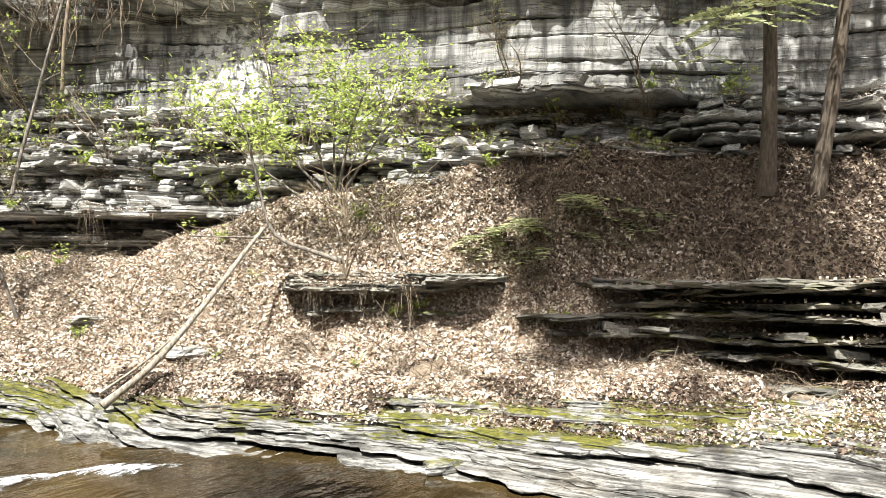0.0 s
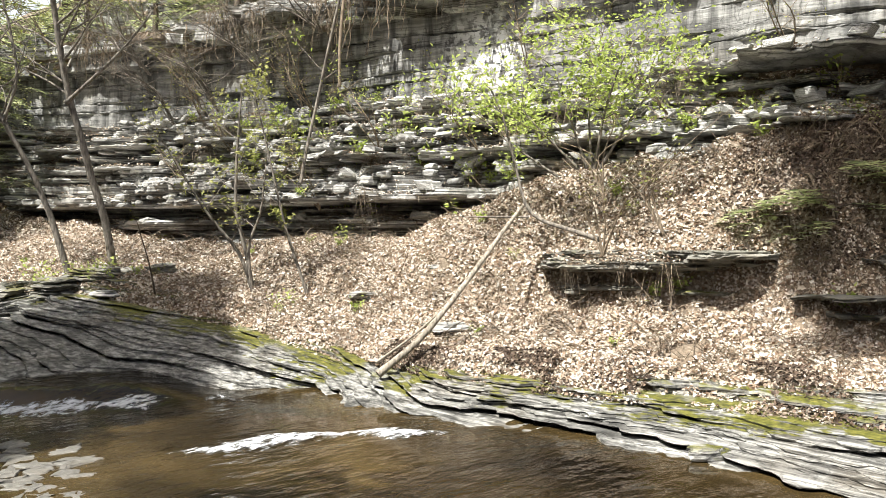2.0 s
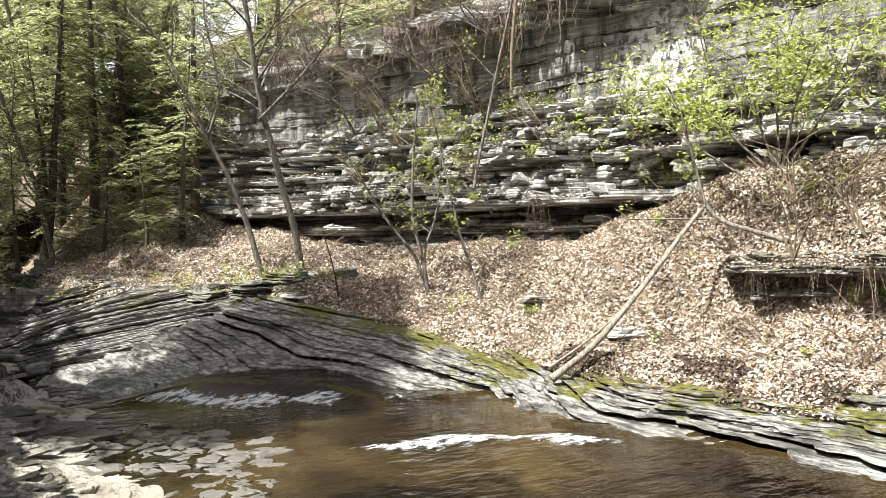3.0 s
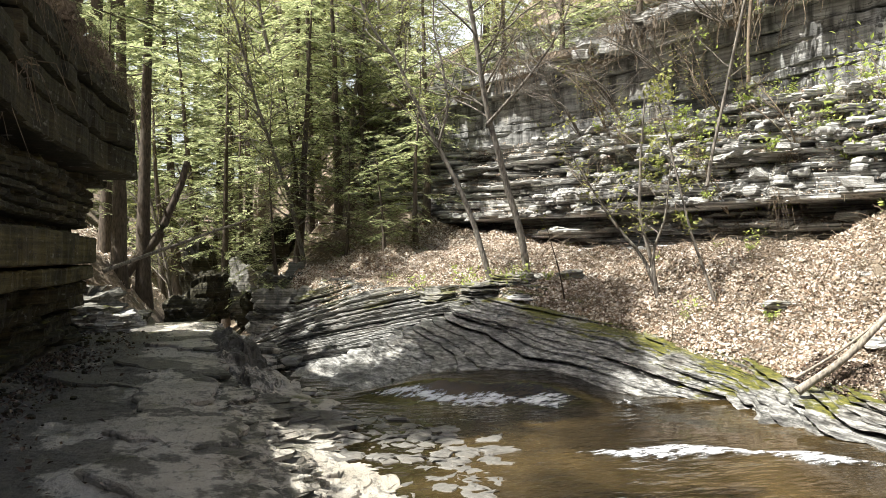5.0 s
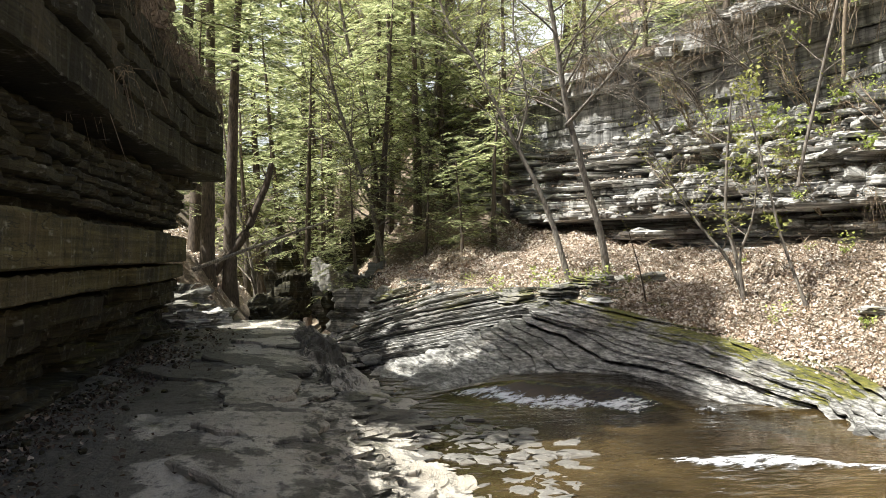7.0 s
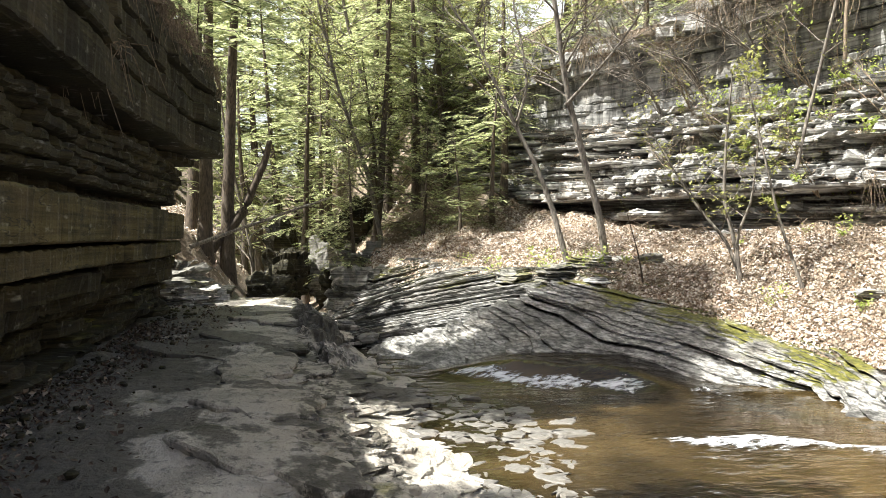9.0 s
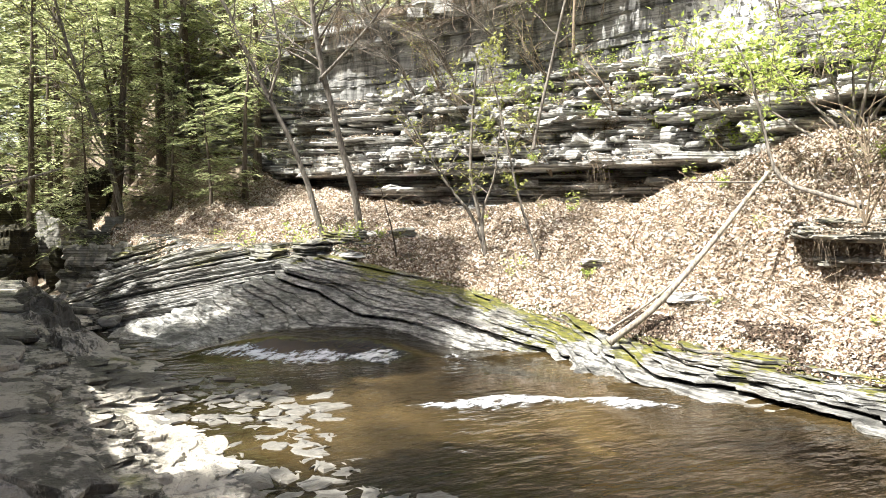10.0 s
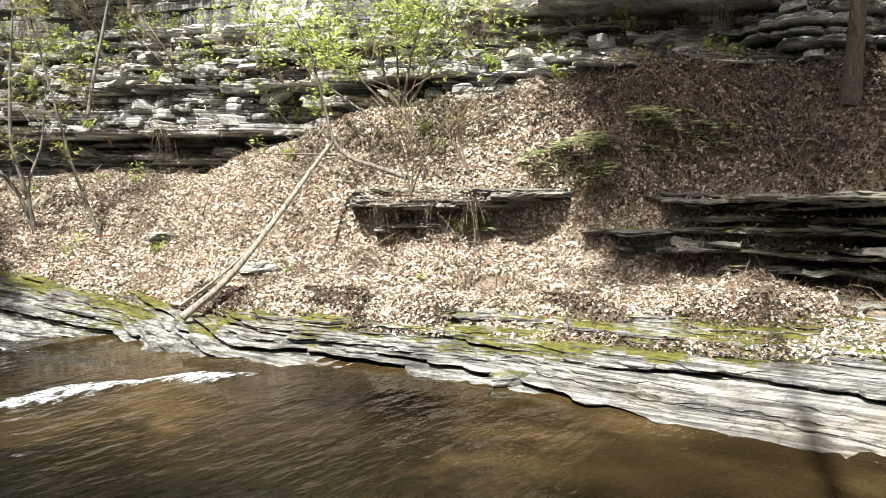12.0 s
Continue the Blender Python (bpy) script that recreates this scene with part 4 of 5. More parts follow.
def hemlock(label, height, lowest, reach, seed, lean=0.0, rad=None, density=1.0, sector=None, coarse=1.0):
    """A hemlock: tapered trunk, drooping limbs and flat feathery sprays. sector: the headings in which limbs stand."""
    g = np.random.default_rng(seed)
    top = new("hemlock_tree")
    tagged(top, label, "tree")
    s = np.linspace(0, 1, 24)
    trunk = np.stack([lean * s ** 1.4 * height + 0.12 * fbm(s * 4, 0, seed), 0.12 * fbm(s * 4, 5, seed), s * height - 0.25], -1)
    rad = rad or 0.012 * height + 0.03
    p = Pile()
    p.tube(trunk, rad * (1 - 0.93 * s) * (1 + 0.35 * np.exp(-s * 30)), 9)
    part("trunk", p.mesh("trunk", BARK, True), top)
    wood, pos, al, ac = Pile(), [], [], []
    limbs = int((height - lowest) * 6.5 * density)
    for i in range(limbs):
        h = lowest + (height - lowest) * (i + g.random()) / limbs
        f = h / height
        base = np.array([np.interp(f, s, trunk[:, 0]), np.interp(f, s, trunk[:, 1]), h])
        L = reach * (1 - f) ** 0.7 * g.uniform(0.55, 1.15) + 0.35
        a = g.uniform(0, 2 * np.pi) if sector is None else radians(g.uniform(*sector))
        out = np.array([np.cos(a), np.sin(a), 0])
        m = max(5, int(L / 0.2))
        u = np.linspace(0, 1, m)
        path = base + out * (u * L)[:, None] + np.array([0, 0, 1.0]) * (0.12 * L * u - 0.35 * L * u ** 2 * g.uniform(0.5, 1.4))[:, None]
        path[1:] += 0.03 * g.normal(0, 1, (m - 1, 3))
        wood.tube(path, np.linspace(0.012 + 0.006 * L, 0.004, m), 3)
        side = np.cross(out, [0, 0, 1.0])
        for j in range(1, m):
            for sgn in (-1, 1):
                if g.random() < 0.22:
                    continue
                tl = (0.32 + 0.2 * L * (1.1 - u[j])) * g.uniform(0.6, 1.3)
                way = unit(out * 0.75 + side * sgn + np.array([0, 0, g.uniform(-0.45, 0.1)]))
                q = max(3, int(tl / (0.065 * coarse)))
                v = np.linspace(0.1, 1, q)[:, None]
                spine = path[j] + way * v * tl + np.array([0, 0, -0.18 * tl]) * v ** 2
                cross = unit(np.cross(way, [0, 0, 1.0]))
                for lr in (-1, 1):
                    d = way * 0.8 + cross * lr + g.normal(0, 0.12, (q, 3))
                    d /= np.linalg.norm(d, axis=1, keepdims=True)
                    ll = (0.095 * coarse * (1.15 - v * 0.6)) * g.uniform(0.7, 1.2, (q, 1))
                    pos.append(spine + d * ll * 0.8)
                    al.append(d * ll)
                    ac.append(np.cross(d, [0, 0, 1.0]) * 0.032 * coarse + g.normal(0, 0.006, (q, 3)))
    tagged(part("branchwork", wood.mesh("branchwork", BARK, True), top), kind="stuff")
    p = Pile()
    p.leaves(np.concatenate(pos), np.concatenate(al), np.concatenate(ac), 0.1)
    tagged(part("crown", p.mesh("crown", SPRAY), top), kind="stuff")
    return top


def standing(ob, x, y, turn=0, size=1.0, sink=0.05, z=None, lean=(0, 0)):
    ob.matrix_basis = pose(x, y, (ground_height(np.float64(x), np.float64(y)) if z is None else z) - sink, *lean, 0) @ pose(0, 0, 0, 0, 0, turn) @ Matrix.Scale(size, 4)
    return ob


KINDS = [hemlock("tall green hemlock with feathery drooping boughs", 14, 2.5, 2.8, 31, density=0.85, coarse=1.0),
         hemlock("tall green hemlock with feathery drooping boughs", 12, 2.2, 2.3, 32, 0.03, density=0.8, coarse=1.0),
         hemlock("young green hemlock with boughs to the ground", 7, 0.4, 2.4, 33, density=0.85, coarse=0.95),
         hemlock("slender hemlock with a bare lower trunk", 16, 5.0, 2.4, 34, -0.02, density=0.4, coarse=1.2),
         hemlock("tall distant hemlock among other forest trees", 14, 1.5, 3.0, 47, density=0.9, coarse=2.0)]
PLACES = [(1.6, 20.6, 2, 0.55), (3.4, 20.9, 2, 0.5), (2.2, 21.9, 1, 0.7), (4.6, 23.6, 0, 0.7), (5.0, 19.6, 2, 0.75), (4.1, 19.2, 2, 0.45), (5.7, 20.9, 1, 0.7), (3.0, 25.2, 0, 0.8), (0.3, 24.6, 1, 0.8), (-0.4, 33.0, 1, 1.1), (2.4, 22.6, 2, 0.85), (4.2, 27.5, 2, 1.2), (5.6, 22.6, 2, 0.7),
          (3.6, 23.5, 1, 0.8), (2.6, 27.0, 1, 0.9), (5.0, 25.0, 2, 1.1), (0.9, 28.0, 2, 1.0), (3.8, 30.0, 0, 0.9),
          (6.6, 28.0, 1, 0.9), (1.4, 33.0, 1, 1.0), (4.8, 35.0, 4, 1.1), (8.0, 32.0, 0, 1.0), (2.8, 39.0, 4, 1.1), (7.5, 39.0, 4, 1.3),
          (-3.3, 19.4, 1, 0.7), (-1.7, 28.4, 2, 1.1), (-2.6, 31.0, 2, 1.0), (-4.0, 38.0, 4, 1.1), 
          (1.6, 46.0, 4, 1.2), (5.0, 47.0, 4, 1.4), (9.5, 46.0, 4, 1.3), 
          (-1.6, 36.0, 0, 1.15), (-3.4, 43.0, 4, 1.3), (0.2, 47.0, 4, 1.35), (-5.5, 52.0, 4, 1.6), (2.4, 54.0, 4, 1.6), (-1.2, 60.0, 4, 1.8), (0.8, 37.0, 3, 1.0), (4.6, 58.0, 4, 1.7), (3.0, 72.0, 4, 1.8), (-8.0, 74.0, 4, 1.8),
          (-7.0, 47.0, 4, 1.2), (-10.0, 40.0, 4, 1.1), (-5.5, 30.0, 1, 0.8), (8.9, 24.5, 2, 1.1), (10.0, 28.0, 1, 0.8), (12.0, 16.0, 2, 0.8), (12.6, 13.4, 2, 0.7), (10.9, 18.4, 2, 0.9), (9.6, 20.4, 2, 0.8), (14.0, 11.0, 2, 0.8), (8.6, 22.4, 2, 0.9), (14.5, 15.5, 2, 1.1), (12.6, 19.5, 2, 1.1),
          (-2.6, 16.4, 2, 0.42), (-2.7, 15.2, 2, 0.4), (-2.7, 13.8, 2, 0.36), (-1.9, 16.3, 2, 0.3), (-2.3, 6.2, 2, 0.2), (-7.0, 5.0, 0, 0.6), (-7.5, 0.0, 1, 0.7), (-7.0, -5.0, 0, 0.7)]
used = set()
g = np.random.default_rng(77)
for x, y, kind, size in PLACES:
    ob = KINDS[kind]
    if kind in used:
        ob = copy_thing(ob, Matrix())
    used.add(kind)
    ob.scale = (1, 1, 1)
    standing(ob, x, y, g.uniform(0, 360), size * g.uniform(0.92, 1.08), z=(4.95 if y > 9 else 3.75) if -4.2 < x < -1.8 and y < 17 else None, lean=g.normal(0, 2.8, 2))
    tagged(ob, group="hemlocks along the gorge")

# all but the leaning one stand out of view, added for the shade they throw
for x, y, h, low, reach, seed, thick_, rough_, lab in [
        (-2.7, 9.4, 11.6, 3.2, 3.0, 39, 3.0, 1.5, "dense green hemlock on the brow of the wall"),
        (-3.0, 3.6, 9.5, 4.2, 2.8, 41, 1.7, 1.4, "green hemlock on the brow of the wall"),
        (-2.5, 18.8, 9.0, 1.0, 3.2, 42, 0.4, 1.1, "broad green hemlock leaning out from the wall"),
        (-3.6, -0.7, 26.5, 20.8, 6.5, 43, 1.8, 2.0, "very tall unseen hemlock added to shade the mound")]:
    t_ = hemlock(lab, h, low, reach, seed, 0.25 if seed == 39 else (0.03 if h < 20 else 0.11), 0.02 * h if h < 20 else 0.12, thick_, None, rough_)
    tagged(standing(t_, x, y, 90 if seed in (39, 43) else 0, z=4.95 if y > 9 or h > 20 else 3.75), group="hemlocks along the gorge")

# the two bare trees by the bend
broadleaf("bare_tree", "slender grey tree with bare forked branches on the bank",
          [([(6.01, 14.39, 0.85), (5.81, 14.37, 2.02), (5.43, 14.41, 3.34), (5.10, 14.43, 4.66), (4.95, 14.37, 5.63), (4.77, 14.33, 6.6), (4.5, 14.3, 8.5), (4.3, 14.3, 10.5)], 0.075, 0.3),
           ([(5.14, 14.42, 4.1), (5.59, 13.92, 4.69), (5.98, 13.76, 5.2), (6.37, 13.58, 5.81), (6.6, 13.5, 6.6)], 0.035, 0.3)],
          26, GREY_BARK, BUDS, 2, 0.03, 51, depth=2, limb_len=(1.4, 3.0), first=0.35)
broadleaf("bare_tree", "thin grey leaning tree with forked bare branches",
          [([(5.27, 14.47, 0.85), (4.96, 14.58, 2.03), (4.65, 14.68, 2.92), (4.23, 14.81, 3.76), (3.84, 14.91, 4.60), (3.52, 14.99, 5.39), (3.0, 15.1, 6.06), (2.6, 15.2, 7.2)], 0.06, 0.3),
           ([(4.25, 14.8, 3.71), (4.45, 14.64, 4.46), (4.32, 14.68, 5.35), (4.16, 14.72, 6.02), (4.2, 14.7, 7.5)], 0.03, 0.35)],
          22, GREY_BARK, BUDS, 2, 0.03, 52, depth=2, limb_len=(1.0, 2.4), first=0.4)
broadleaf("pale_shrub", "pale many-stemmed shrub with opening buds on leaf litter",
          [([(7.04, 11.40, 0.8), (6.86, 11.51, 1.48), (6.39, 11.78, 2.13), (5.76, 12.10, 3.37)], 0.035, 0.3),
           ([(7.04, 11.40, 0.8), (6.93, 11.47, 1.57), (6.79, 11.55, 2.13), (6.82, 11.54, 3.04), (6.9, 11.49, 4.23)], 0.04, 0.3),
           ([(7.0, 11.36, 0.8), (6.90, 11.37, 1.62), (7.09, 11.25, 2.07), (7.2, 11.2, 3.2)], 0.03, 0.3)],
          16, GREY_BARK, BUDS, 3, 0.04, 53, "shrub", depth=1, limb_len=(0.5, 1.3))
broadleaf("sapling", "thin leaning sapling with sparse yellow-green leaves",
          [([(7.54, 10.59, 0.8), (7.27, 10.78, 1.83), (7.11, 10.89, 2.71), (6.94, 10.99, 3.60), (6.80, 11.08, 4.32)], 0.028, 0.3)],
          18, GREY_BARK, BUDS, 5, 0.045, 54, "sapling", depth=1, limb_len=(0.4, 1.0))
broadleaf("sapling", "small bare sapling beside the rock apron", [([(5.78, 12.20, 0.45), (5.66, 12.26, 1.29), (5.49, 12.33, 1.96)], 0.02, 0.3)],
          14, BARK, BUDS, 1, 0.03, 55, "sapling", depth=1, limb_len=(0.25, 0.6))
broadleaf("cliff_tree", "thin pale tree leaning against the cliff face",
          [([(8.9, 12.69, 2.8), (9.08, 12.69, 3.63), (9.31, 12.64, 4.61), (9.40, 12.45, 5.49), (9.52, 12.23, 6.47), (9.7, 12.0, 8.5)], 0.032, 0.8)],
          8, GREY_BARK, FRESH, 2, 0.05, 56, limb_len=(0.5, 1.2))
broadleaf("hanging_root", "thick pale root hanging down the cliff", [([(9.44, 12.16, 4.69), (9.45, 12.16, 5.44), (9.49, 12.13, 6.11), (9.6, 12.05, 7.4)], 0.028, 1.5)],
          0, ROOTS, BUDS, 0, 0.03, 57, "root")
# the fallen poles and the bent sapling at their head
broadleaf("fallen_log", "bleached fallen pole lying down the leafy bank",
          [([(6.47, 7.55, -0.05), (6.99, 7.31, 0.37), (7.35, 7.17, 0.80), (7.80, 7.08, 1.26), (8.44, 7.08, 1.86), (8.92, 7.18, 2.16)], 0.046, 0.55)],
          0, DEADWOOD, BUDS, 0, 0.03, 58, "log")
broadleaf("fallen_log", "thin bleached pole beside a thicker fallen one",
          [([(6.66, 7.82, 0.05), (7.12, 7.63, 0.35), (7.78, 7.35, 0.94), (8.17, 7.23, 1.38)], 0.017, 0.6)], 0, DEADWOOD, BUDS, 0, 0.03, 59, "log")
broadleaf("bent_sapling", "grey sapling bent sideways then upright, nearly bare",
          [([(9.03, 5.95, 1.67), (8.96, 6.42, 1.82), (8.85, 6.92, 1.96), (8.81, 7.06, 2.17), (8.80, 7.16, 2.56), (8.72, 7.25, 3.04), (8.66, 7.33, 3.52), (8.55, 7.46, 3.83)], 0.035, 0.35),
           ([(8.81, 6.98, 1.99), (8.59, 7.40, 2.00), (8.34, 8.00, 2.01)], 0.018, 0.5)],
          7, GREY_BARK, FRESH, 2, 0.04, 60, "sapling", first=0.6, limb_len=(0.3, 0.7))
# the bright green shrub before the cliff
broadleaf("green_shrub", "bright yellow-green leafy shrub growing from a ledge",
          [([(9.6, 6.4, 2.7), (9.55, 6.2, 3.5), (9.6, 5.9, 4.3), (9.7, 5.6, 4.6)], 0.025, 0.3), ([(9.55, 6.5, 2.7), (9.4, 6.7, 3.5), (9.3, 6.9, 4.2)], 0.022, 0.3),
           ([(9.6, 6.3, 2.7), (9.75, 5.8, 3.5), (9.9, 5.35, 4.1)], 0.022, 0.3), ([(9.5, 6.6, 2.7), (9.2, 7.1, 3.3), (8.95, 7.5, 3.9)], 0.02, 0.3),
           ([(9.6, 6.45, 2.7), (9.6, 6.5, 3.6), (9.5, 6.4, 4.5)], 0.02, 0.3),
           ([(9.4, 6.9, 2.6), (9.1, 7.7, 3.2), (8.95, 8.4, 3.9)], 0.018, 0.3)],
          34, GREY_BARK, FRESH, 7, 0.042, 61, "shrub", 0.14, 1, (0.6, 1.5), 0.35, 0.75, 0.1)
# low evergreens on the shaded mound
for x, y, h, seed in [(10.6, 3.4, 1.0, 44), (10.9, 2.8, 0.6, 45), (10.4, 4.0, 0.55, 46)]:
    t_ = hemlock("dark green hemlock seedling on a leafy mound", h, 0.1, 0.6, seed, 0.0, 0.025, 1.3)
    standing(t_, x, y)
# the pair of hemlocks on the mound
for px, py, pz, lean, lo, seed, lab in [(11.98, 0.74, 2.55, 0.0, 2.0, 35, "straight hemlock trunk with low green boughs by the cliff"),
                                        (12.25, 0.05, 2.65, -0.02, 3.4, 36, "leaning brown hemlock trunk on the leafy mound")]:
    t_ = hemlock(lab, 12, lo, 4.2, seed, lean, 0.115, 0.24, (105, 178), 0.85)
    t_.location = (px, py, float(ground_height(np.float64(px), np.float64(py))) + 0.1)
    t_.rotation_euler = (radians(7.5 if seed == 36 else 0.5), 0, 0)

# trees of the far bend
for (x, y), h, seed in [((4.4, 25.5), 11, 71), ((3.0, 26.0), 12, 72), ((6.2, 24.5), 9, 74), ((2.2, 34.5), 14, 78), ((0.2, 39.0), 14, 80), ((2.4, 21.6), 9, 83), ((3.9, 24.2), 11, 85), ((5.7, 27.0), 10, 87), ((-1.2, 25.8), 9, 88)]:
    z = float(ground_height(np.float64(x), np.float64(y))) - 0.1
    g = np.random.default_rng(seed)
    lx, ly = g.normal(-0.08, 0.14), g.normal(0, 0.08)
    broadleaf("young_tree", "slim tree in thin yellow-green spring leaf", [([(x, y, z), (x + lx * h * 0.15, y, z + h * 0.22), (x + lx * h * 0.5, y + ly * h * 0.4, z + h * 0.5), (x + lx * h * 0.7, y + ly * h, z + h * 0.75), (x + lx * h * 1.2, y + ly * h, z + h)], 0.008 * h, 0.2)],
              24, GREY_BARK, BUDS, 5, 0.035, seed, depth=1, limb_len=(1.0, 2.6), first=0.12, reach=0.16)
# old hemlocks on the bank past the wall
for x, y, h, lean, seed in [(-2.15, 20.2, 15, 0.02, 48), (-1.75, 21.0, 14, 0.05, 49), (-2.7, 22.0, 15, 0.03, 50)]:
    t_ = hemlock("thick-trunked hemlock with bare lower stem on the bank", h, 5.5, 3.0, seed, lean, 0.19, 0.28, None, 1.1)
    tagged(standing(t_, x, y), group="hemlocks along the gorge")
broadleaf("dead_snag", "broken dark snag leaning over the bank", [([(-2.15, 20.89, 1.2), (-1.53, 20.94, 1.84), (-1.18, 20.97, 2.50), (-0.82, 20.98, 3.38), (-0.63, 20.99, 4.05)], 0.15, 0.5)],
          3, BARK, BUDS, 0, 0.03, 62, "snag", limb_len=(0.4, 0.9))
broadleaf("leaning_pole", "thin fallen pole leaning across the gorge", [([(-2.38, 18.85, 1.3), (-1.03, 19.47, 1.82), (0.88, 19.98, 2.53)], 0.05, 0.5)],
          4, GREY_BARK, BUDS, 0, 0.03, 63, "log", limb_len=(0.3, 0.8))
broadleaf("birch_tree", "pale leaning birch with white bark", [([(4.95, 29.6, 3.5), (4.75, 29.62, 5.06), (4.11, 29.72, 6.91), (3.47, 29.80, 8.53), (2.62, 29.89, 10.03), (2.2, 29.9, 12)], 0.2, 0.4)],
          8, DEADWOOD, BUDS, 2, 0.06, 64, depth=2, limb_len=(1.5, 3), first=0.5)


# ---- dry grass and roots that hang from the ledges, and small green plants ----
def tuft(name, label, strands, length, mat, seed, droop, width=0.006):
    g = np.random.default_rng(seed)
    p = Pile()
    for _ in range(strands):
        a = g.uniform(0, 2 * np.pi)
        L = length * g.uniform(0.5, 1.2)
        u = np.linspace(0, 1, 4)[:, None]
        out = np.array([np.cos(a), np.sin(a), 0])
        path = g.normal(0, 0.08, 3) * [1, 1, 0.2] + out * u * L * 0.55 + np.array([0, 0, 1.0]) * (0.45 * u - droop * u ** 2) * L
        p.tube(path + 0.015 * g.normal(0, 1, (4, 3)), np.linspace(width, width * 0.4, 4), 3)
    return tagged(new(name, p.mesh(name, mat)), label, "grass tuft", group="dry tufts on the ledges")


TUFTS = [tuft("dry_grass_tuft", "tuft of dry tan grass hanging over a ledge", 22, 0.45, ROOTS, 81, 1.3),
         tuft("dry_grass_tuft", "tuft of dry tan grass hanging over a ledge", 20, 0.6, ROOTS, 82, 1.6),
         tuft("dry_grass_tuft", "small upright tuft of dry stems", 18, 0.4, ROOTS, 83, 0.5)]


def plant(seed, label, size, count, spread_):
    g = np.random.default_rng(seed)
    top = tagged(new("leafy_plant"), label, "plant", group="small plants on the rocks")
    tips, p = [], Pile()
    for _ in range(7):
        a = g.uniform(0, 2 * np.pi)
        grow(p, (0, 0, 0), (0.6 * np.cos(a), 0.6 * np.sin(a), 0.8), spread_ * g.uniform(0.6, 1.2), 0.006, g, 0, tips, sides=3)
    tagged(part("stalk", p.mesh("stalk", ROOTS), top), kind="stuff")
    p = Pile()
    p.leaves(*leaf_tufts(tips, count, size, 0.05, g))
    tagged(part("foliage", p.mesh("foliage", FRESH), top), kind="stuff")
    return top


PLANTS = [plant(91, "small clump of fresh green leaves", 0.045, 4, 0.3), plant(92, "low spread of fresh green leaves", 0.04, 3, 0.45)]
g = np.random.default_rng(99)
seen = set()


def place(kind, x, y, z, size):
    ob = kind
    if kind.name in seen:
        ob = copy_thing(kind, Matrix())
    seen.add(kind.name)
    ob.matrix_basis = pose(x, y, z, 0, 0, g.uniform(0, 360)) @ Matrix.Scale(size, 4)


def on_ledge(y0, y1):
    r_, f_, l_ = LEDGES[g.integers(0, len(LEDGES))]
    i_ = int(np.searchsorted(ys_c, g.uniform(y0, y1)))
    return float(f_[i_]), float(ys_c[i_]), float(l_[i_])


for i in range(60):
    x, y, z = on_ledge(-1.5, 17)
    place(TUFTS[g.integers(0, 3)], x + 0.1, y, z, g.uniform(0.6, 1.2))
for i in range(28):
    y = g.uniform(5, 19)
    place(TUFTS[g.integers(0, 2)], float(cliff_foot(y)) + g.uniform(0.1, 0.7), y, float(cliff_top(y)) + g.uniform(-0.15, 0.25), g.uniform(0.8, 1.6))
for i in range(34):
    y = g.uniform(-1.0, 14)
    f = g.random()
    x = moss_line(y) + f * (cliff_foot(y) - moss_line(y))
    place(TUFTS[g.integers(0, 3)], x, y, float(ground_height(np.float64(x), np.float64(y))) + 0.02, g.uniform(0.5, 1.0))
for i in range(26):
    y = g.uniform(-0.5, 4.0)
    x = g.uniform(10.5, 12.6)
    place(TUFTS[g.integers(0, 2)], x, y, float(ground_height(np.float64(x), np.float64(y))) + 0.05, g.uniform(0.6, 1.1))
for i in range(110):
    x, y, z = on_ledge(2, 16.5)
    place(PLANTS[g.integers(0, 2)], x + 0.08, y, z, g.uniform(0.6, 1.4))
for i in range(44):
    y = g.uniform(3, 16.9)
    i_ = int(np.searchsorted(WALL_YS, y))
    place(TUFTS[g.integers(0, 2)], float(WALL_TOP[i_]) + g.uniform(-0.05, 0.3), y, 4.93 if y > 9.5 else 3.72, g.uniform(0.7, 1.5))


for i in range(6):
    y = g.uniform(13.2, 17.0)
    x = float(moss_line(y)) + g.uniform(-0.2, 1.2)
    place(PLANTS[1], x, y, float(ground_height(np.float64(x), np.float64(y))) + 0.02, g.uniform(0.6, 1.1))


# ---- loose stones ----
def stone(name, label, at, size, seed, mat, craggy=False):
    bm = bmesh.new()
    bmesh.ops.create_icosphere(bm, subdivisions=5 if craggy else 3, radius=1)
    for v in bm.verts:
        n_ = noise.noise(v.co * 1.3 + Vector((seed, 0, 0)))
        v.co *= 1 + 0.45 * n_ + 0.12 * noise.noise(v.co * 4 + Vector((0, seed, 0)))
        if craggy:
            bed_ = math.floor(v.co.z * 7 + 0.6 * noise.noise(v.co * 2))
            v.co *= 0.82 + 0.5 * noise.noise(Vector((bed_ * 1.7, seed, 0))) + 0.45 * noise.noise(v.co * 0.9 + Vector((seed, 3, 1)))
            v.co += 0.07 * noise.noise_vector(v.co * 5)
        else:
            v.co.z = max(-0.55, min(0.6, v.co.z))
        v.co = Vector((v.co.x * size[0], v.co.y * size[1], v.co.z * size[2]))
    me = bpy.data.meshes.new(name)
    bm.to_mesh(me)
    bm.free()
    me.materials.append(mat)
    ob = new(name, me)
    ob.location = at
    ob.rotation_euler = (0, 0, seed)
    return tagged(ob, label, "stone")


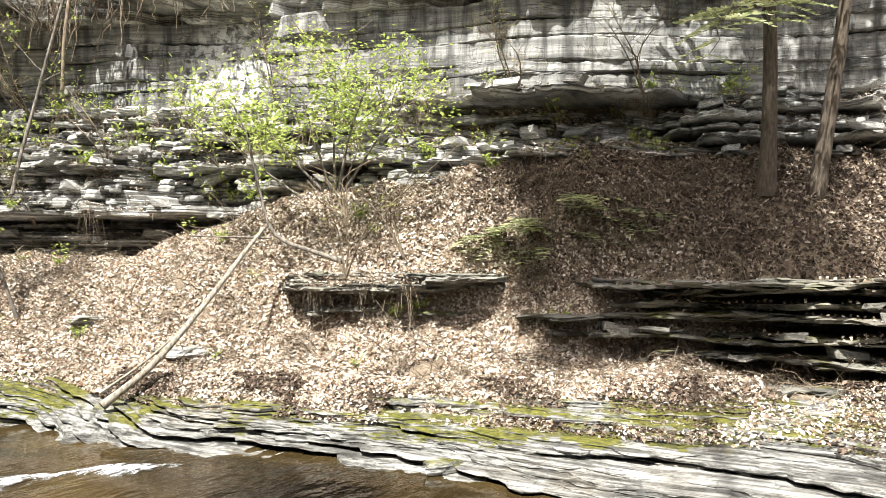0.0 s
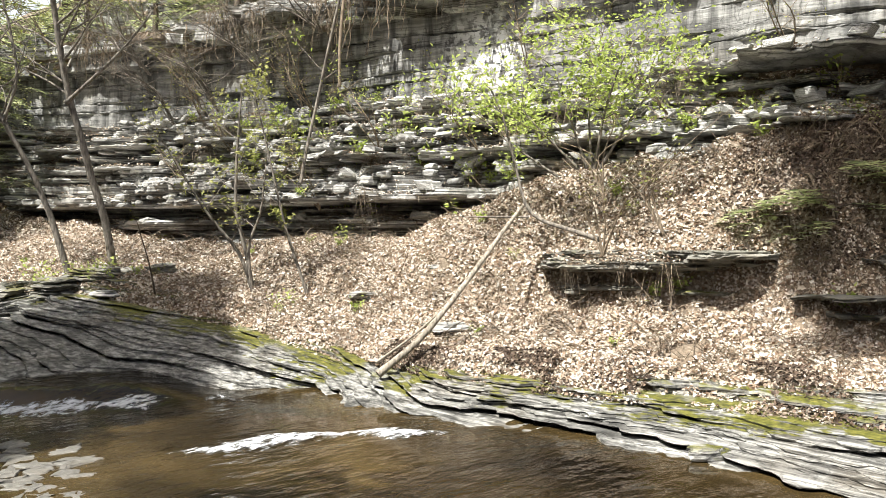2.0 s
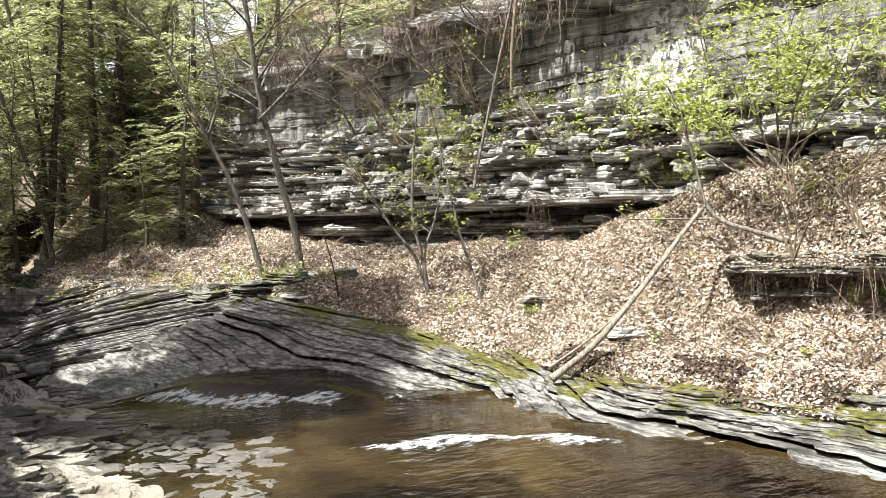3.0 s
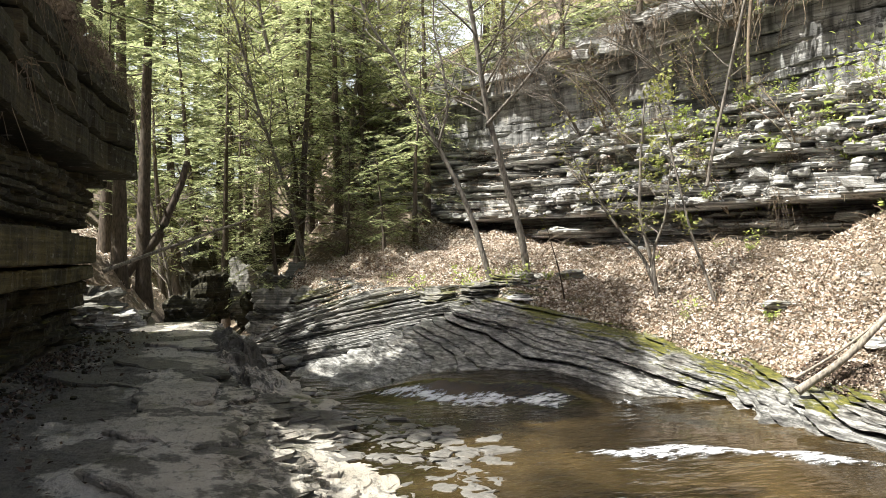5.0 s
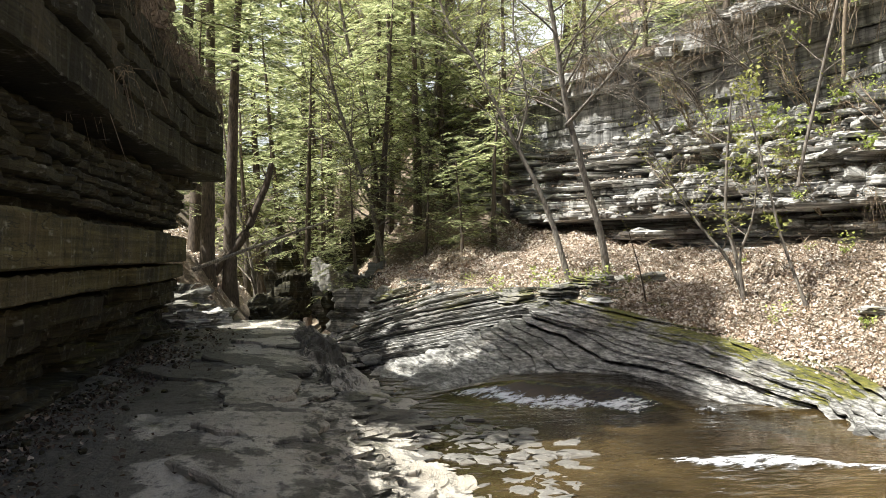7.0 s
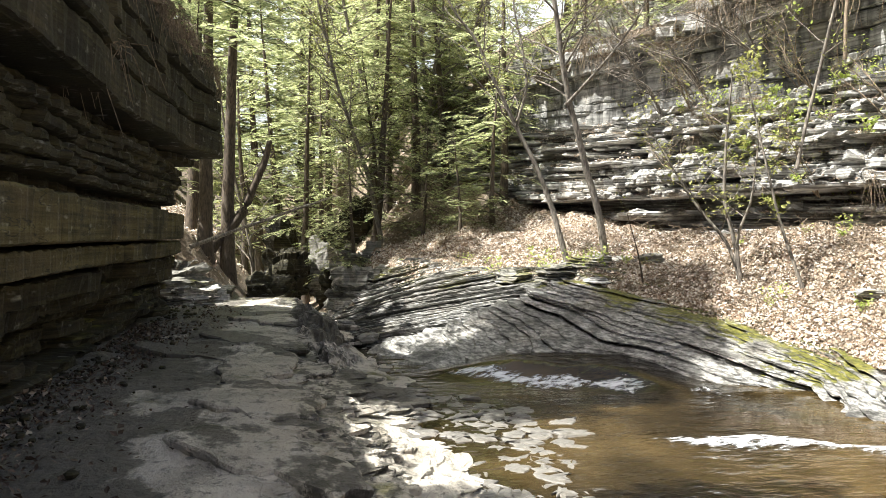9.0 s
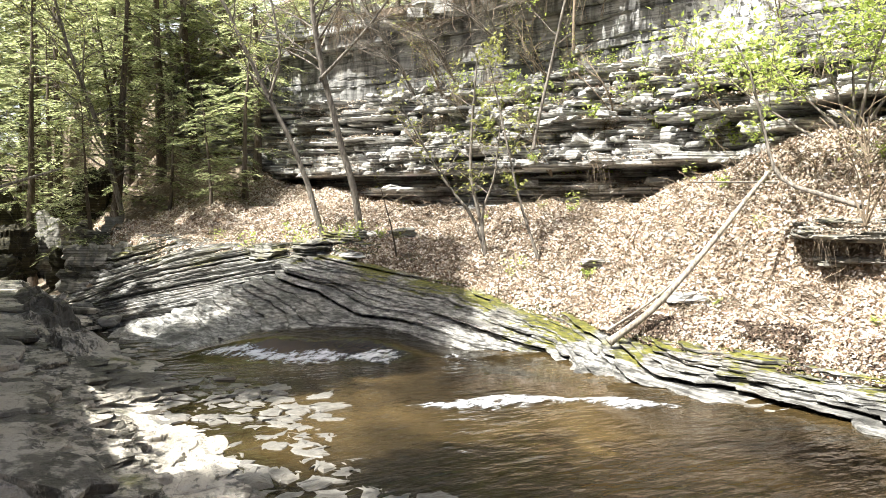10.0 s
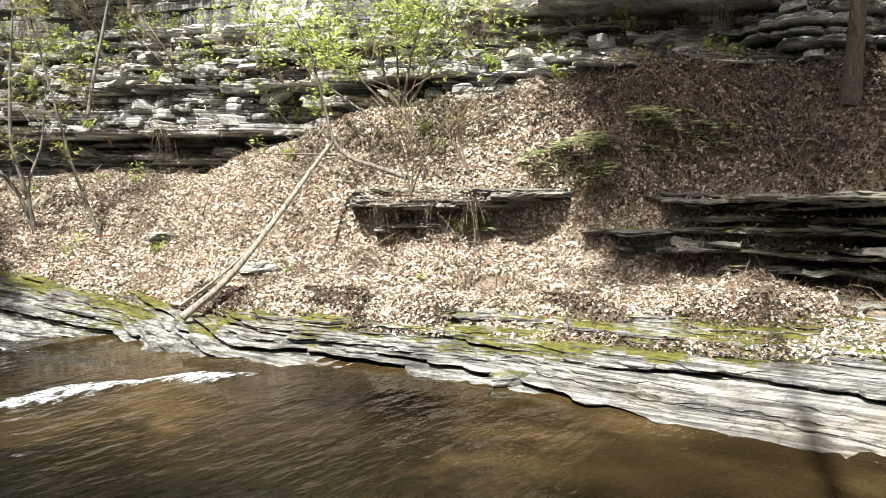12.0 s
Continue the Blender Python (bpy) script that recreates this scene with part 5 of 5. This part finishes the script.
for i, (x, y, z, r, h) in enumerate([(-2.2, 17.8, 0.15, 0.6, 0.4), (-1.8, 18.5, 0.0, 0.5, 0.35), (-2.7, 18.4, 0.5, 0.9, 0.7), (-2.3, 19.2, 0.1, 0.7, 0.5)]):
    stone("boulder", "mossy broken rock at the end of the wall" if r > 0.6 else "pale broken rock at the end of the wall", (x, y, z), (r, r * 0.9, h), i + 70, MOSSY if r > 0.6 else CLIFF, True)
stone("stone", "pale wet stone at the water's edge", (6.72, 3.25, -0.29), (0.12, 0.2, 0.09), 1, APRON)
for i, (x, y, z, r) in enumerate([(-2.5, 20.4, 0.0, 0.4), (-1.7, 20.0, -0.3, 0.35), (-2.1, 20.9, 0.2, 0.3), (0.55, 17.6, -0.2, 0.16), (1.0, 15.4, -0.15, 0.18), (1.25, 13.6, -0.2, 0.2)]):
    stone("boulder", "pale grey boulder by the stream channel", (x, y, z), (r, r * 0.8, r * 0.6), i + 5, SHOAL)

for i, (x, y, r) in enumerate([(4.75, 13.75, 0.45), (5.5, 13.55, 0.5), (6.2, 13.2, 0.35), (4.0, 14.3, 0.35)]):
    stone("boulder", "low mossy ledge stone at the foot of the bare trees", (x, y, float(ground_height(np.float64(x), np.float64(y))) + 0.02), (r, r * 1.3, 0.2), i + 60, MOSSY, True)
# the dark ones carry the channel's shade in their near-black colour
for i, (x, y, z, r, h, dark) in enumerate([(1.55, 19.4, 0.0, 0.75, 0.85, 0), (2.6, 19.0, 0.3, 0.9, 0.75, 0), (2.1, 20.8, 0.5, 1.0, 1.0, 0), (1.15, 21.4, -0.1, 0.55, 1.3, 1),
                                             (0.95, 23.4, 0.2, 0.6, 1.2, 0), (-0.75, 21.2, -0.2, 0.6, 0.8, 1), (-0.35, 23.2, 0.0, 0.7, 1.2, 1), (-0.1, 26.5, 0.2, 1.1, 1.6, 1), (1.7, 25.0, 0.8, 1.0, 1.5, 1)]):
    stone("boulder", "rock darkened for the shade of the narrow channel" if dark else "large mossy rock beside the narrow channel", (x, y, z), (r, r * 0.9, h), i + 15, WALL if dark else MOSSY, True)

# ---- rubble and dark brown leaves along the foot of the wall ----
g = np.random.default_rng(55)
n = 5000
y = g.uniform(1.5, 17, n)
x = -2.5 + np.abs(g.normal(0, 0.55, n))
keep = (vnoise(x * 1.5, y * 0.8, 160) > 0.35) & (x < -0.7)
scatter("leaf_litter", x[keep], y[keep], 0.03, 0.028, BROWN, 17, base=0.09, label="dark brown leaves along the foot of the wall")
p = Pile()
for _ in range(600):
    y, x = g.uniform(1.8, 17), -2.45 + abs(g.normal(0, 0.40))
    r = 0.008 + 0.035 * g.random() ** 2
    w = np.linspace(0, 2 * np.pi, 7)[:-1] + g.uniform(0, 1)
    rows = [np.stack([np.cos(w) * r * f * g.uniform(0.7, 1.3, 6), np.sin(w) * r * f * 1.3 * g.uniform(0.7, 1.3, 6), np.full(6, h * r)], -1) for f, h in ((1.0, -0.6), (1.05, 0.1), (0.7, 0.45), (0.0, 0.5))]
    rows = [np.vstack([v, v[:1]]) + [x, y, 0.10] for v in rows]
    p.grid(np.array(rows))
tagged(new("rubble", p.mesh("rubble", WALL)), "small dark stones fallen along the wall", "rubble", kind="stuff")

# ---- flat stones of the shoal ----
shoal = tagged(new("stone_shoal"), "flat pale stones lying in shallow water beside the shelf", "stones", kind="structure")
g = np.random.default_rng(123)
seeds = []
yy = 1.9
while yy < 11.4:
    for xx in np.arange(0.6, 3.4, 0.30):
        seeds.append((xx + g.uniform(-0.12, 0.12), yy + g.uniform(-0.15, 0.15)))
    yy += 0.24
seeds = np.array(seeds)


def cell(i):
    """The outline of the ground nearer to seed i than to any other."""
    poly = [np.array(v) for v in ((-0.6, -0.6), (0.6, -0.6), (0.6, 0.6), (-0.6, 0.6))]
    d = seeds - seeds[i]
    for j in np.argsort((d ** 2).sum(1))[1:14]:
        h, lim = d[j], (d[j] ** 2).sum() / 2
        out = []
        for a_, b_ in zip(poly, poly[1:] + poly[:1]):
            fa, fb = a_ @ h - lim, b_ @ h - lim
            if fa <= 0:
                out.append(a_)
            if fa * fb < 0:
                out.append(a_ + (b_ - a_) * fa / (fa - fb))
        poly = out
    return poly


for i, (x, y) in enumerate(seeds):
    edge = float(platform_edge(y))
    if x > edge + g.uniform(-0.35, 0.25) or x < 0.9 or g.random() < 0.06:
        continue
    poly = cell(i)
    ring = []
    gap = g.uniform(0.78, 0.99)
    for a_, b_ in zip(poly, poly[1:] + poly[:1]):
        for f in (0.0, 0.35, 0.7):
            ring.append((a_ + (b_ - a_) * f) * gap + g.normal(0, 0.03, 2))
    ring = np.array([(u_, v_, 0) for u_, v_ in ring])
    z = WATER_Z + g.uniform(-0.008, 0.018)
    tilt_ = g.normal(0, 0.035, 2)
    rows = []
    for f, dz in ((0.0, 0.004), (0.5, 0.004), (0.9, 0.0), (1.0, -0.012), (0.98, -0.12)):
        p_ = ring * f
        p_[:, 2] = dz + p_[:, 0] * tilt_[0] + p_[:, 1] * tilt_[1] + (0.004 * g.normal(0, 1, len(ring)) if f else 0)
        rows.append(np.vstack([p_, p_[:1]]))
    p = Pile()
    p.grid(np.array(rows), True)
    ob = part("flat_stone", p.mesh("flat_stone", SHOAL), shoal)
    ob.location = (x, y, z)


# ---- twigs and dry stems on the bank ----
g = np.random.default_rng(321)
p = Pile()
for _ in range(2600):
    y = g.uniform(-1, 17)
    x = moss_line(y) + g.random() * (cliff_foot(y) - moss_line(y))
    z = float(ground_height(np.float64(x), np.float64(y)))
    a = g.uniform(0, 2 * np.pi)
    L = g.uniform(0.12, 0.6)
    up = abs(g.normal(0, 0.35))
    way = np.array([np.cos(a), np.sin(a), up])
    u = np.linspace(0, 1, 5)[:, None]
    path = np.array([x, y, z + 0.02]) + way * u * L + 0.02 * g.normal(0, 1, (5, 3)) + np.array([0, 0, 0.05]) * np.sin(u * 3)
    p.tube(path, np.linspace(0.006, 0.003, 5) * g.uniform(0.6, 1.5), 3)
tagged(new("twig_litter", p.mesh("twig_litter", ROOTS)), "dry twigs and stems strewn over the bank", "twigs", kind="stuff")
# tangled roots and stems on the face of the mound
p = Pile()
for _ in range(420):
    y, x = g.uniform(-0.8, 4.6), g.uniform(10.35, 11.5)
    z = float(ground_height(np.float64(x), np.float64(y))) + g.uniform(0.03, 0.12)
    L = g.uniform(0.2, 0.75)
    u = np.linspace(0, 1, 6)[:, None]
    path = np.array([x, y, z]) + np.array([-g.uniform(0.1, 0.7), g.normal(0, 0.5), g.uniform(-0.5, 0.25)]) * u * L + np.array([0, 0, -0.5 * L]) * u ** 2 + 0.03 * g.normal(0, 1, (6, 3))
    p.tube(path, np.linspace(0.009, 0.003, 6) * g.uniform(0.6, 1.8), 3)
tagged(new("root_tangle", p.mesh("root_tangle", ROOTS, True)), "tangle of dry roots and stems on a shaded earth mound", "roots", kind="stuff")
# wisps of dry grass along the ledges and over the bank
p = Pile()
for i in range(330):
    if i < 170:
        x, y, z = on_ledge(-1.5, 17.5)
        x += 0.08
    else:
        y = g.uniform(0.5, 14)
        x = moss_line(y) + g.random() * (cliff_foot(y) - moss_line(y))
        z = float(ground_height(np.float64(x), np.float64(y)))
    for _ in range(9):
        L, a_ = g.uniform(0.12, 0.42), g.uniform(0, 2 * np.pi)
        u = np.linspace(0, 1, 4)[:, None]
        path = np.array([x, y, z]) + g.normal(0, 0.05, 3) * [1, 1, 0.1] + (np.array([np.cos(a_) * 0.6 - 0.2, np.sin(a_) * 0.6, 0.5]) * u + np.array([0, 0, -0.9]) * u ** 2 * (i < 170)) * L
        p.tube(path, np.linspace(0.005, 0.002, 4), 3)
tagged(new("dry_grass", p.mesh("dry_grass", ROOTS)), "wisps of dry tan grass on ledges and leaf litter", "grass", kind="stuff")
# roots that hang from the brow
p = Pile()
for _ in range(70):
    y = g.choice([g.uniform(9.5, 13.0), g.uniform(9, 17)])
    x = cliff_foot(y) + 0.55 + g.normal(0, 0.15)
    z = float(cliff_top(y)) + g.uniform(-0.5, 0.1)
    L = g.uniform(0.3, 1.1)
    u = np.linspace(0, 1, 8)[:, None]
    path = np.array([x, y, z]) + np.array([-0.25 * g.random(), g.normal(0, 0.2), -1]) * u * L + 0.03 * np.cumsum(g.normal(0, 1, (8, 3)), 0) * [1, 1, 0.3]
    p.tube(path, np.linspace(0.016, 0.005, 8) * g.uniform(0.5, 1.4), 4)
tagged(new("hanging_roots", p.mesh("hanging_roots", ROOTS, True)), "bare roots hanging from the brow of the cliff", "roots", kind="stuff")


# ---- twiggy shrubs on the cliff ----
TWIGGY = [((9.9, 13.6, 4.4), 66), ((8.9, 16.6, 4.5), 67), ((12.3, 4.6, 4.5), 68), ((12.6, 2.6, 4.4), 69), ((11.6, 7.6, 4.5), 70), ((9.2, 15.3, 3.3), 71), ((8.6, 15.9, 2.6), 101), ((9.6, 13.0, 2.3), 102), ((10.0, 11.6, 3.4), 103), ((10.4, 9.4, 3.3), 104), ((11.0, 6.0, 3.6), 105), ((11.3, 8.9, 4.5), 106), ((10.2, 14.4, 4.5), 107), ((9.4, 17.0, 4.5), 108)]
for (x, y, z), seed in TWIGGY:
    g = np.random.default_rng(seed)
    stems = [([(x, y, z), (x - g.uniform(0.2, 0.6), y + g.uniform(-0.3, 0.3), z + 0.5), (x - g.uniform(0.5, 1.1), y + g.uniform(-0.7, 0.7), z + g.uniform(0.9, 1.5))], 0.014, 0.3) for _ in range(3)]
    broadleaf("bare_shrub", "bare tan twiggy shrub rooted in the cliff", stems, 30, ROOTS, BUDS, 1, 0.025, seed, "shrub", depth=1, limb_len=(0.4, 0.9), first=0.2)


# long bare branches reaching out from the brow, and stems before the outcrop
for i, (x, y, z, out_, up_, thin) in enumerate([(9.4, 14.6, 5.2, 1.6, 1.2, 0.022), (9.0, 16.0, 4.6, 1.5, 1.5, 0.022), (8.6, 17.2, 4.3, 1.4, 1.6, 0.02), (9.8, 13.2, 6.0, 1.5, 0.9, 0.02), (8.3, 17.9, 5.6, 1.3, 1.2, 0.02),
                                                   (8.75, 5.7, 1.45, 0.3, 1.3, 0.014), (9.1, 5.0, 1.7, 0.3, 1.2, 0.014), (9.4, 6.1, 2.2, 0.2, 1.3, 0.013)]):
    g = np.random.default_rng(170 + i)
    stems = [([(x, y, z), (x - 0.4 * out_, y + g.uniform(-0.4, 0.4), z + 0.5 * up_), (x - out_, y + g.uniform(-1.0, 1.0), z + up_ * g.uniform(0.6, 1.1))], thin, 0.3) for _ in range(4)]
    broadleaf("bare_shrub", "bare branching shrub rooted in the cliff" if i < 5 else "clump of bare tan stems in the leaf litter", stems, 30 if i < 5 else 8, ROOTS if i > 4 else GREY_BARK, BUDS, 0 if i < 5 else 1, 0.025, 170 + i, "shrub",
              depth=1, limb_len=(0.9, 1.9) if i < 5 else (0.3, 0.7), first=0.15, spread_=0.6, lift=0.05 if i < 5 else 0.4)


# ---- broken blocks and leaves on the cliff's ledges ----
g = np.random.default_rng(808)
CHUNKS = []
for k in range(10):
    bm = bmesh.new()
    bmesh.ops.create_cube(bm, size=1)
    for v in bm.verts:
        v.co += Vector(g.normal(0, 0.13, 3))
        v.co.z += 0.5
    bmesh.ops.bevel(bm, geom=bm.edges[:], offset=0.07, segments=1, affect="EDGES")
    me = bpy.data.meshes.new("broken_block")
    bm.to_mesh(me)
    bm.free()
    me.materials.append(CLIFF)
    CHUNKS.append(me)
for k in range(280):
    x, y, z = on_ledge(-1, 18)
    ob = part("broken_block", CHUNKS[k % 10], cliff)
    s = g.uniform(0.6, 1.4)
    ob.matrix_basis = pose(x + g.uniform(-0.05, 0.22), y, z - 0.015, g.normal(0, 4), g.normal(0, 4), g.uniform(-25, 25)) @ Matrix.Diagonal((s * 0.22, s * g.uniform(0.15, 0.45), s * g.uniform(0.05, 0.13), 1))
at = []
for r_, f_, l_ in LEDGES:
    i_ = g.integers(0, len(ys_c), 2600)
    i_ = i_[vnoise(ys_c[i_] * 1.3, r_ * 4, 77) > 0.42]
    at.append(np.stack([f_[i_] + 0.03 + 0.35 * g.random(len(i_)), ys_c[i_] + g.uniform(-0.03, 0.03, len(i_)), l_[i_] + 0.012 + 0.05 * g.random(len(i_))], -1))
for yl, f_, l_ in LOW:
    i_ = g.integers(0, len(yl), 700)
    i_ = i_[vnoise(yl[i_] * 1.1, l_[i_] * 3, 78) > 0.5]
    at.append(np.stack([f_[i_] + 0.05 + 0.5 * g.random(len(i_)), yl[i_], l_[i_] + 0.012 + 0.03 * g.random(len(i_))], -1))
at = np.concatenate(at)
n = len(at)
up = np.array([0, 0, 1.0]) + g.normal(0, 0.5, (n, 3))
a = np.cross(up, g.normal(0, 1, (n, 3)))
a /= np.linalg.norm(a, axis=1, keepdims=True)
c = np.cross(up, a)
p = Pile()
p.leaves(at, a * 0.026, c * 0.015, 0.35)
tagged(new("leaf_litter", p.mesh("leaf_litter", LITTER)), "dry leaves caught on the cliff's ledges", "leaf litter", kind="stuff")
# knobbly weathered lumps on the middle of the cliff
bm = bmesh.new()
bmesh.ops.create_icosphere(bm, subdivisions=2, radius=1)
ball_v, ball_f = np.array([v.co[:] for v in bm.verts]), np.array([[v.index for v in f.verts] for f in bm.faces])
bm.free()
ball_f = np.c_[ball_f, ball_f[:, 2]]
MID = [q for q in LEDGES if 2.35 < q[0] < 4.5]
p = Pile()
for k in range(3000):
    r_, f_, l_ = MID[g.integers(0, len(MID))]
    i_ = int(g.integers(int((5.0 + 4) / 0.065), int((18.5 + 4) / 0.065)))
    if vnoise(ys_c[i_] * 0.9, r_ * 2.5, 88) < 0.52:
        continue
    s_ = 0.025 + 0.085 * g.random() ** 2.5
    v_ = ball_v * (1 + 0.9 * (vnoise(ball_v[:, 0] * 1.6 + k, ball_v[:, 1] * 1.6 + ball_v[:, 2], 89)[:, None] - 0.5))
    v_ = np.sign(v_) * np.abs(v_) ** 0.6 * [s_ * 1.1, s_ * g.uniform(0.9, 2.2), s_ * g.uniform(0.5, 0.95)]
    w_ = g.uniform(-0.6, 0.6)
    v_ = np.stack([v_[:, 0] * np.cos(w_) - v_[:, 1] * np.sin(w_), v_[:, 0] * np.sin(w_) + v_[:, 1] * np.cos(w_), v_[:, 2]], -1)
    p.add(v_ + [f_[i_] + g.uniform(-0.02, 0.16), ys_c[i_], l_[i_] + s_ * 0.25], ball_f)
tagged(part("weathered_lumps", p.mesh("weathered_lumps", CLIFF), cliff, "knobbly weathered lumps of grey shale"), kind="stuff")
# thickets on the brow
for i in range(9):
    y = 8.5 + 1.5 * i + g.uniform(-0.4, 0.4)
    x, z = float(cliff_foot(y)) + 0.7, float(cliff_top(y)) + 0.15
    stems = [([(x, y, z), (x - g.uniform(0.1, 0.5), y + g.uniform(-0.3, 0.3), z + 0.6), (x - g.uniform(0.4, 1.3), y + g.uniform(-0.8, 0.8), z + g.uniform(0.7, 1.7))], 0.016, 0.3) for _ in range(3)]
    broadleaf("bare_shrub", "bare tan thicket on the brow of the cliff", stems, 24, ROOTS, BUDS, 2, 0.03, 140 + i, "shrub", depth=1, limb_len=(0.5, 1.1), first=0.15)

for yl, f_, l_ in LOW[-6:] + LOW[:8]:
    for i_ in g.integers(0, len(yl), 3):
        place(TUFTS[g.integers(0, 2)], float(f_[i_]) + 0.12, float(yl[i_]), float(l_[i_]), g.uniform(0.4, 0.9))
DARK_CHUNKS = [me.copy() for me in CHUNKS]
for me in DARK_CHUNKS:
    me.materials[0] = MOSSY
for k in range(60):
    yl, f_, l_ = LOW[g.integers(0, len(LOW) - 10)]
    i_ = g.integers(0, len(yl))
    ob = part("broken_block", DARK_CHUNKS[k % 10], ledge)
    s = g.uniform(0.5, 1.2)
    ob.matrix_basis = pose(float(f_[i_]) + g.uniform(0.0, 0.25), float(yl[i_]), float(l_[i_]) - 0.015, g.normal(0, 4), g.normal(0, 4), g.uniform(-25, 25)) @ Matrix.Diagonal((s * 0.22, s * g.uniform(0.15, 0.45), s * g.uniform(0.05, 0.12), 1))

# plants along the foot of the smooth face, and stones half sunk in the leaves
for i in range(44):
    y = g.uniform(1.0, 17.0)
    place((TUFTS + PLANTS)[g.integers(0, 5)], float(cliff_foot(y)) + 1.1 + g.uniform(-0.15, 0.1), y, 4.5 + 0.1 * float(fbm(np.float64(y * 0.25), np.float64(0.0), 60)), g.uniform(0.6, 1.2))
for i in range(9):
    y = g.uniform(3.5, 14)
    x = float(moss_line(y)) + g.random() * (float(cliff_foot(y)) - float(moss_line(y)))
    s = g.uniform(0.08, 0.24)
    stone("stone", "flat grey stone half sunk in dry leaves", (x, y, float(ground_height(np.float64(x), np.float64(y))) - 0.01), (s, s * 1.4, s * 0.4), i + 40, CLIFF)


for i in range(20):
    y, x = g.uniform(1.2, 4.6), g.uniform(9.9, 11.4)
    place(TUFTS[g.integers(0, 2)], x, y, float(ground_height(np.float64(x), np.float64(y))) + 0.06, g.uniform(0.5, 1.0))

for i in range(64):
    y = g.uniform(2.5, 15)
    x = float(moss_line(y)) + g.uniform(0.05, 1.0) * (float(cliff_foot(y)) - float(moss_line(y)))
    place(TUFTS[2] if i % 3 else PLANTS[g.integers(0, 2)], x, y, float(ground_height(np.float64(x), np.float64(y))) + 0.01, g.uniform(0.4, 0.85))
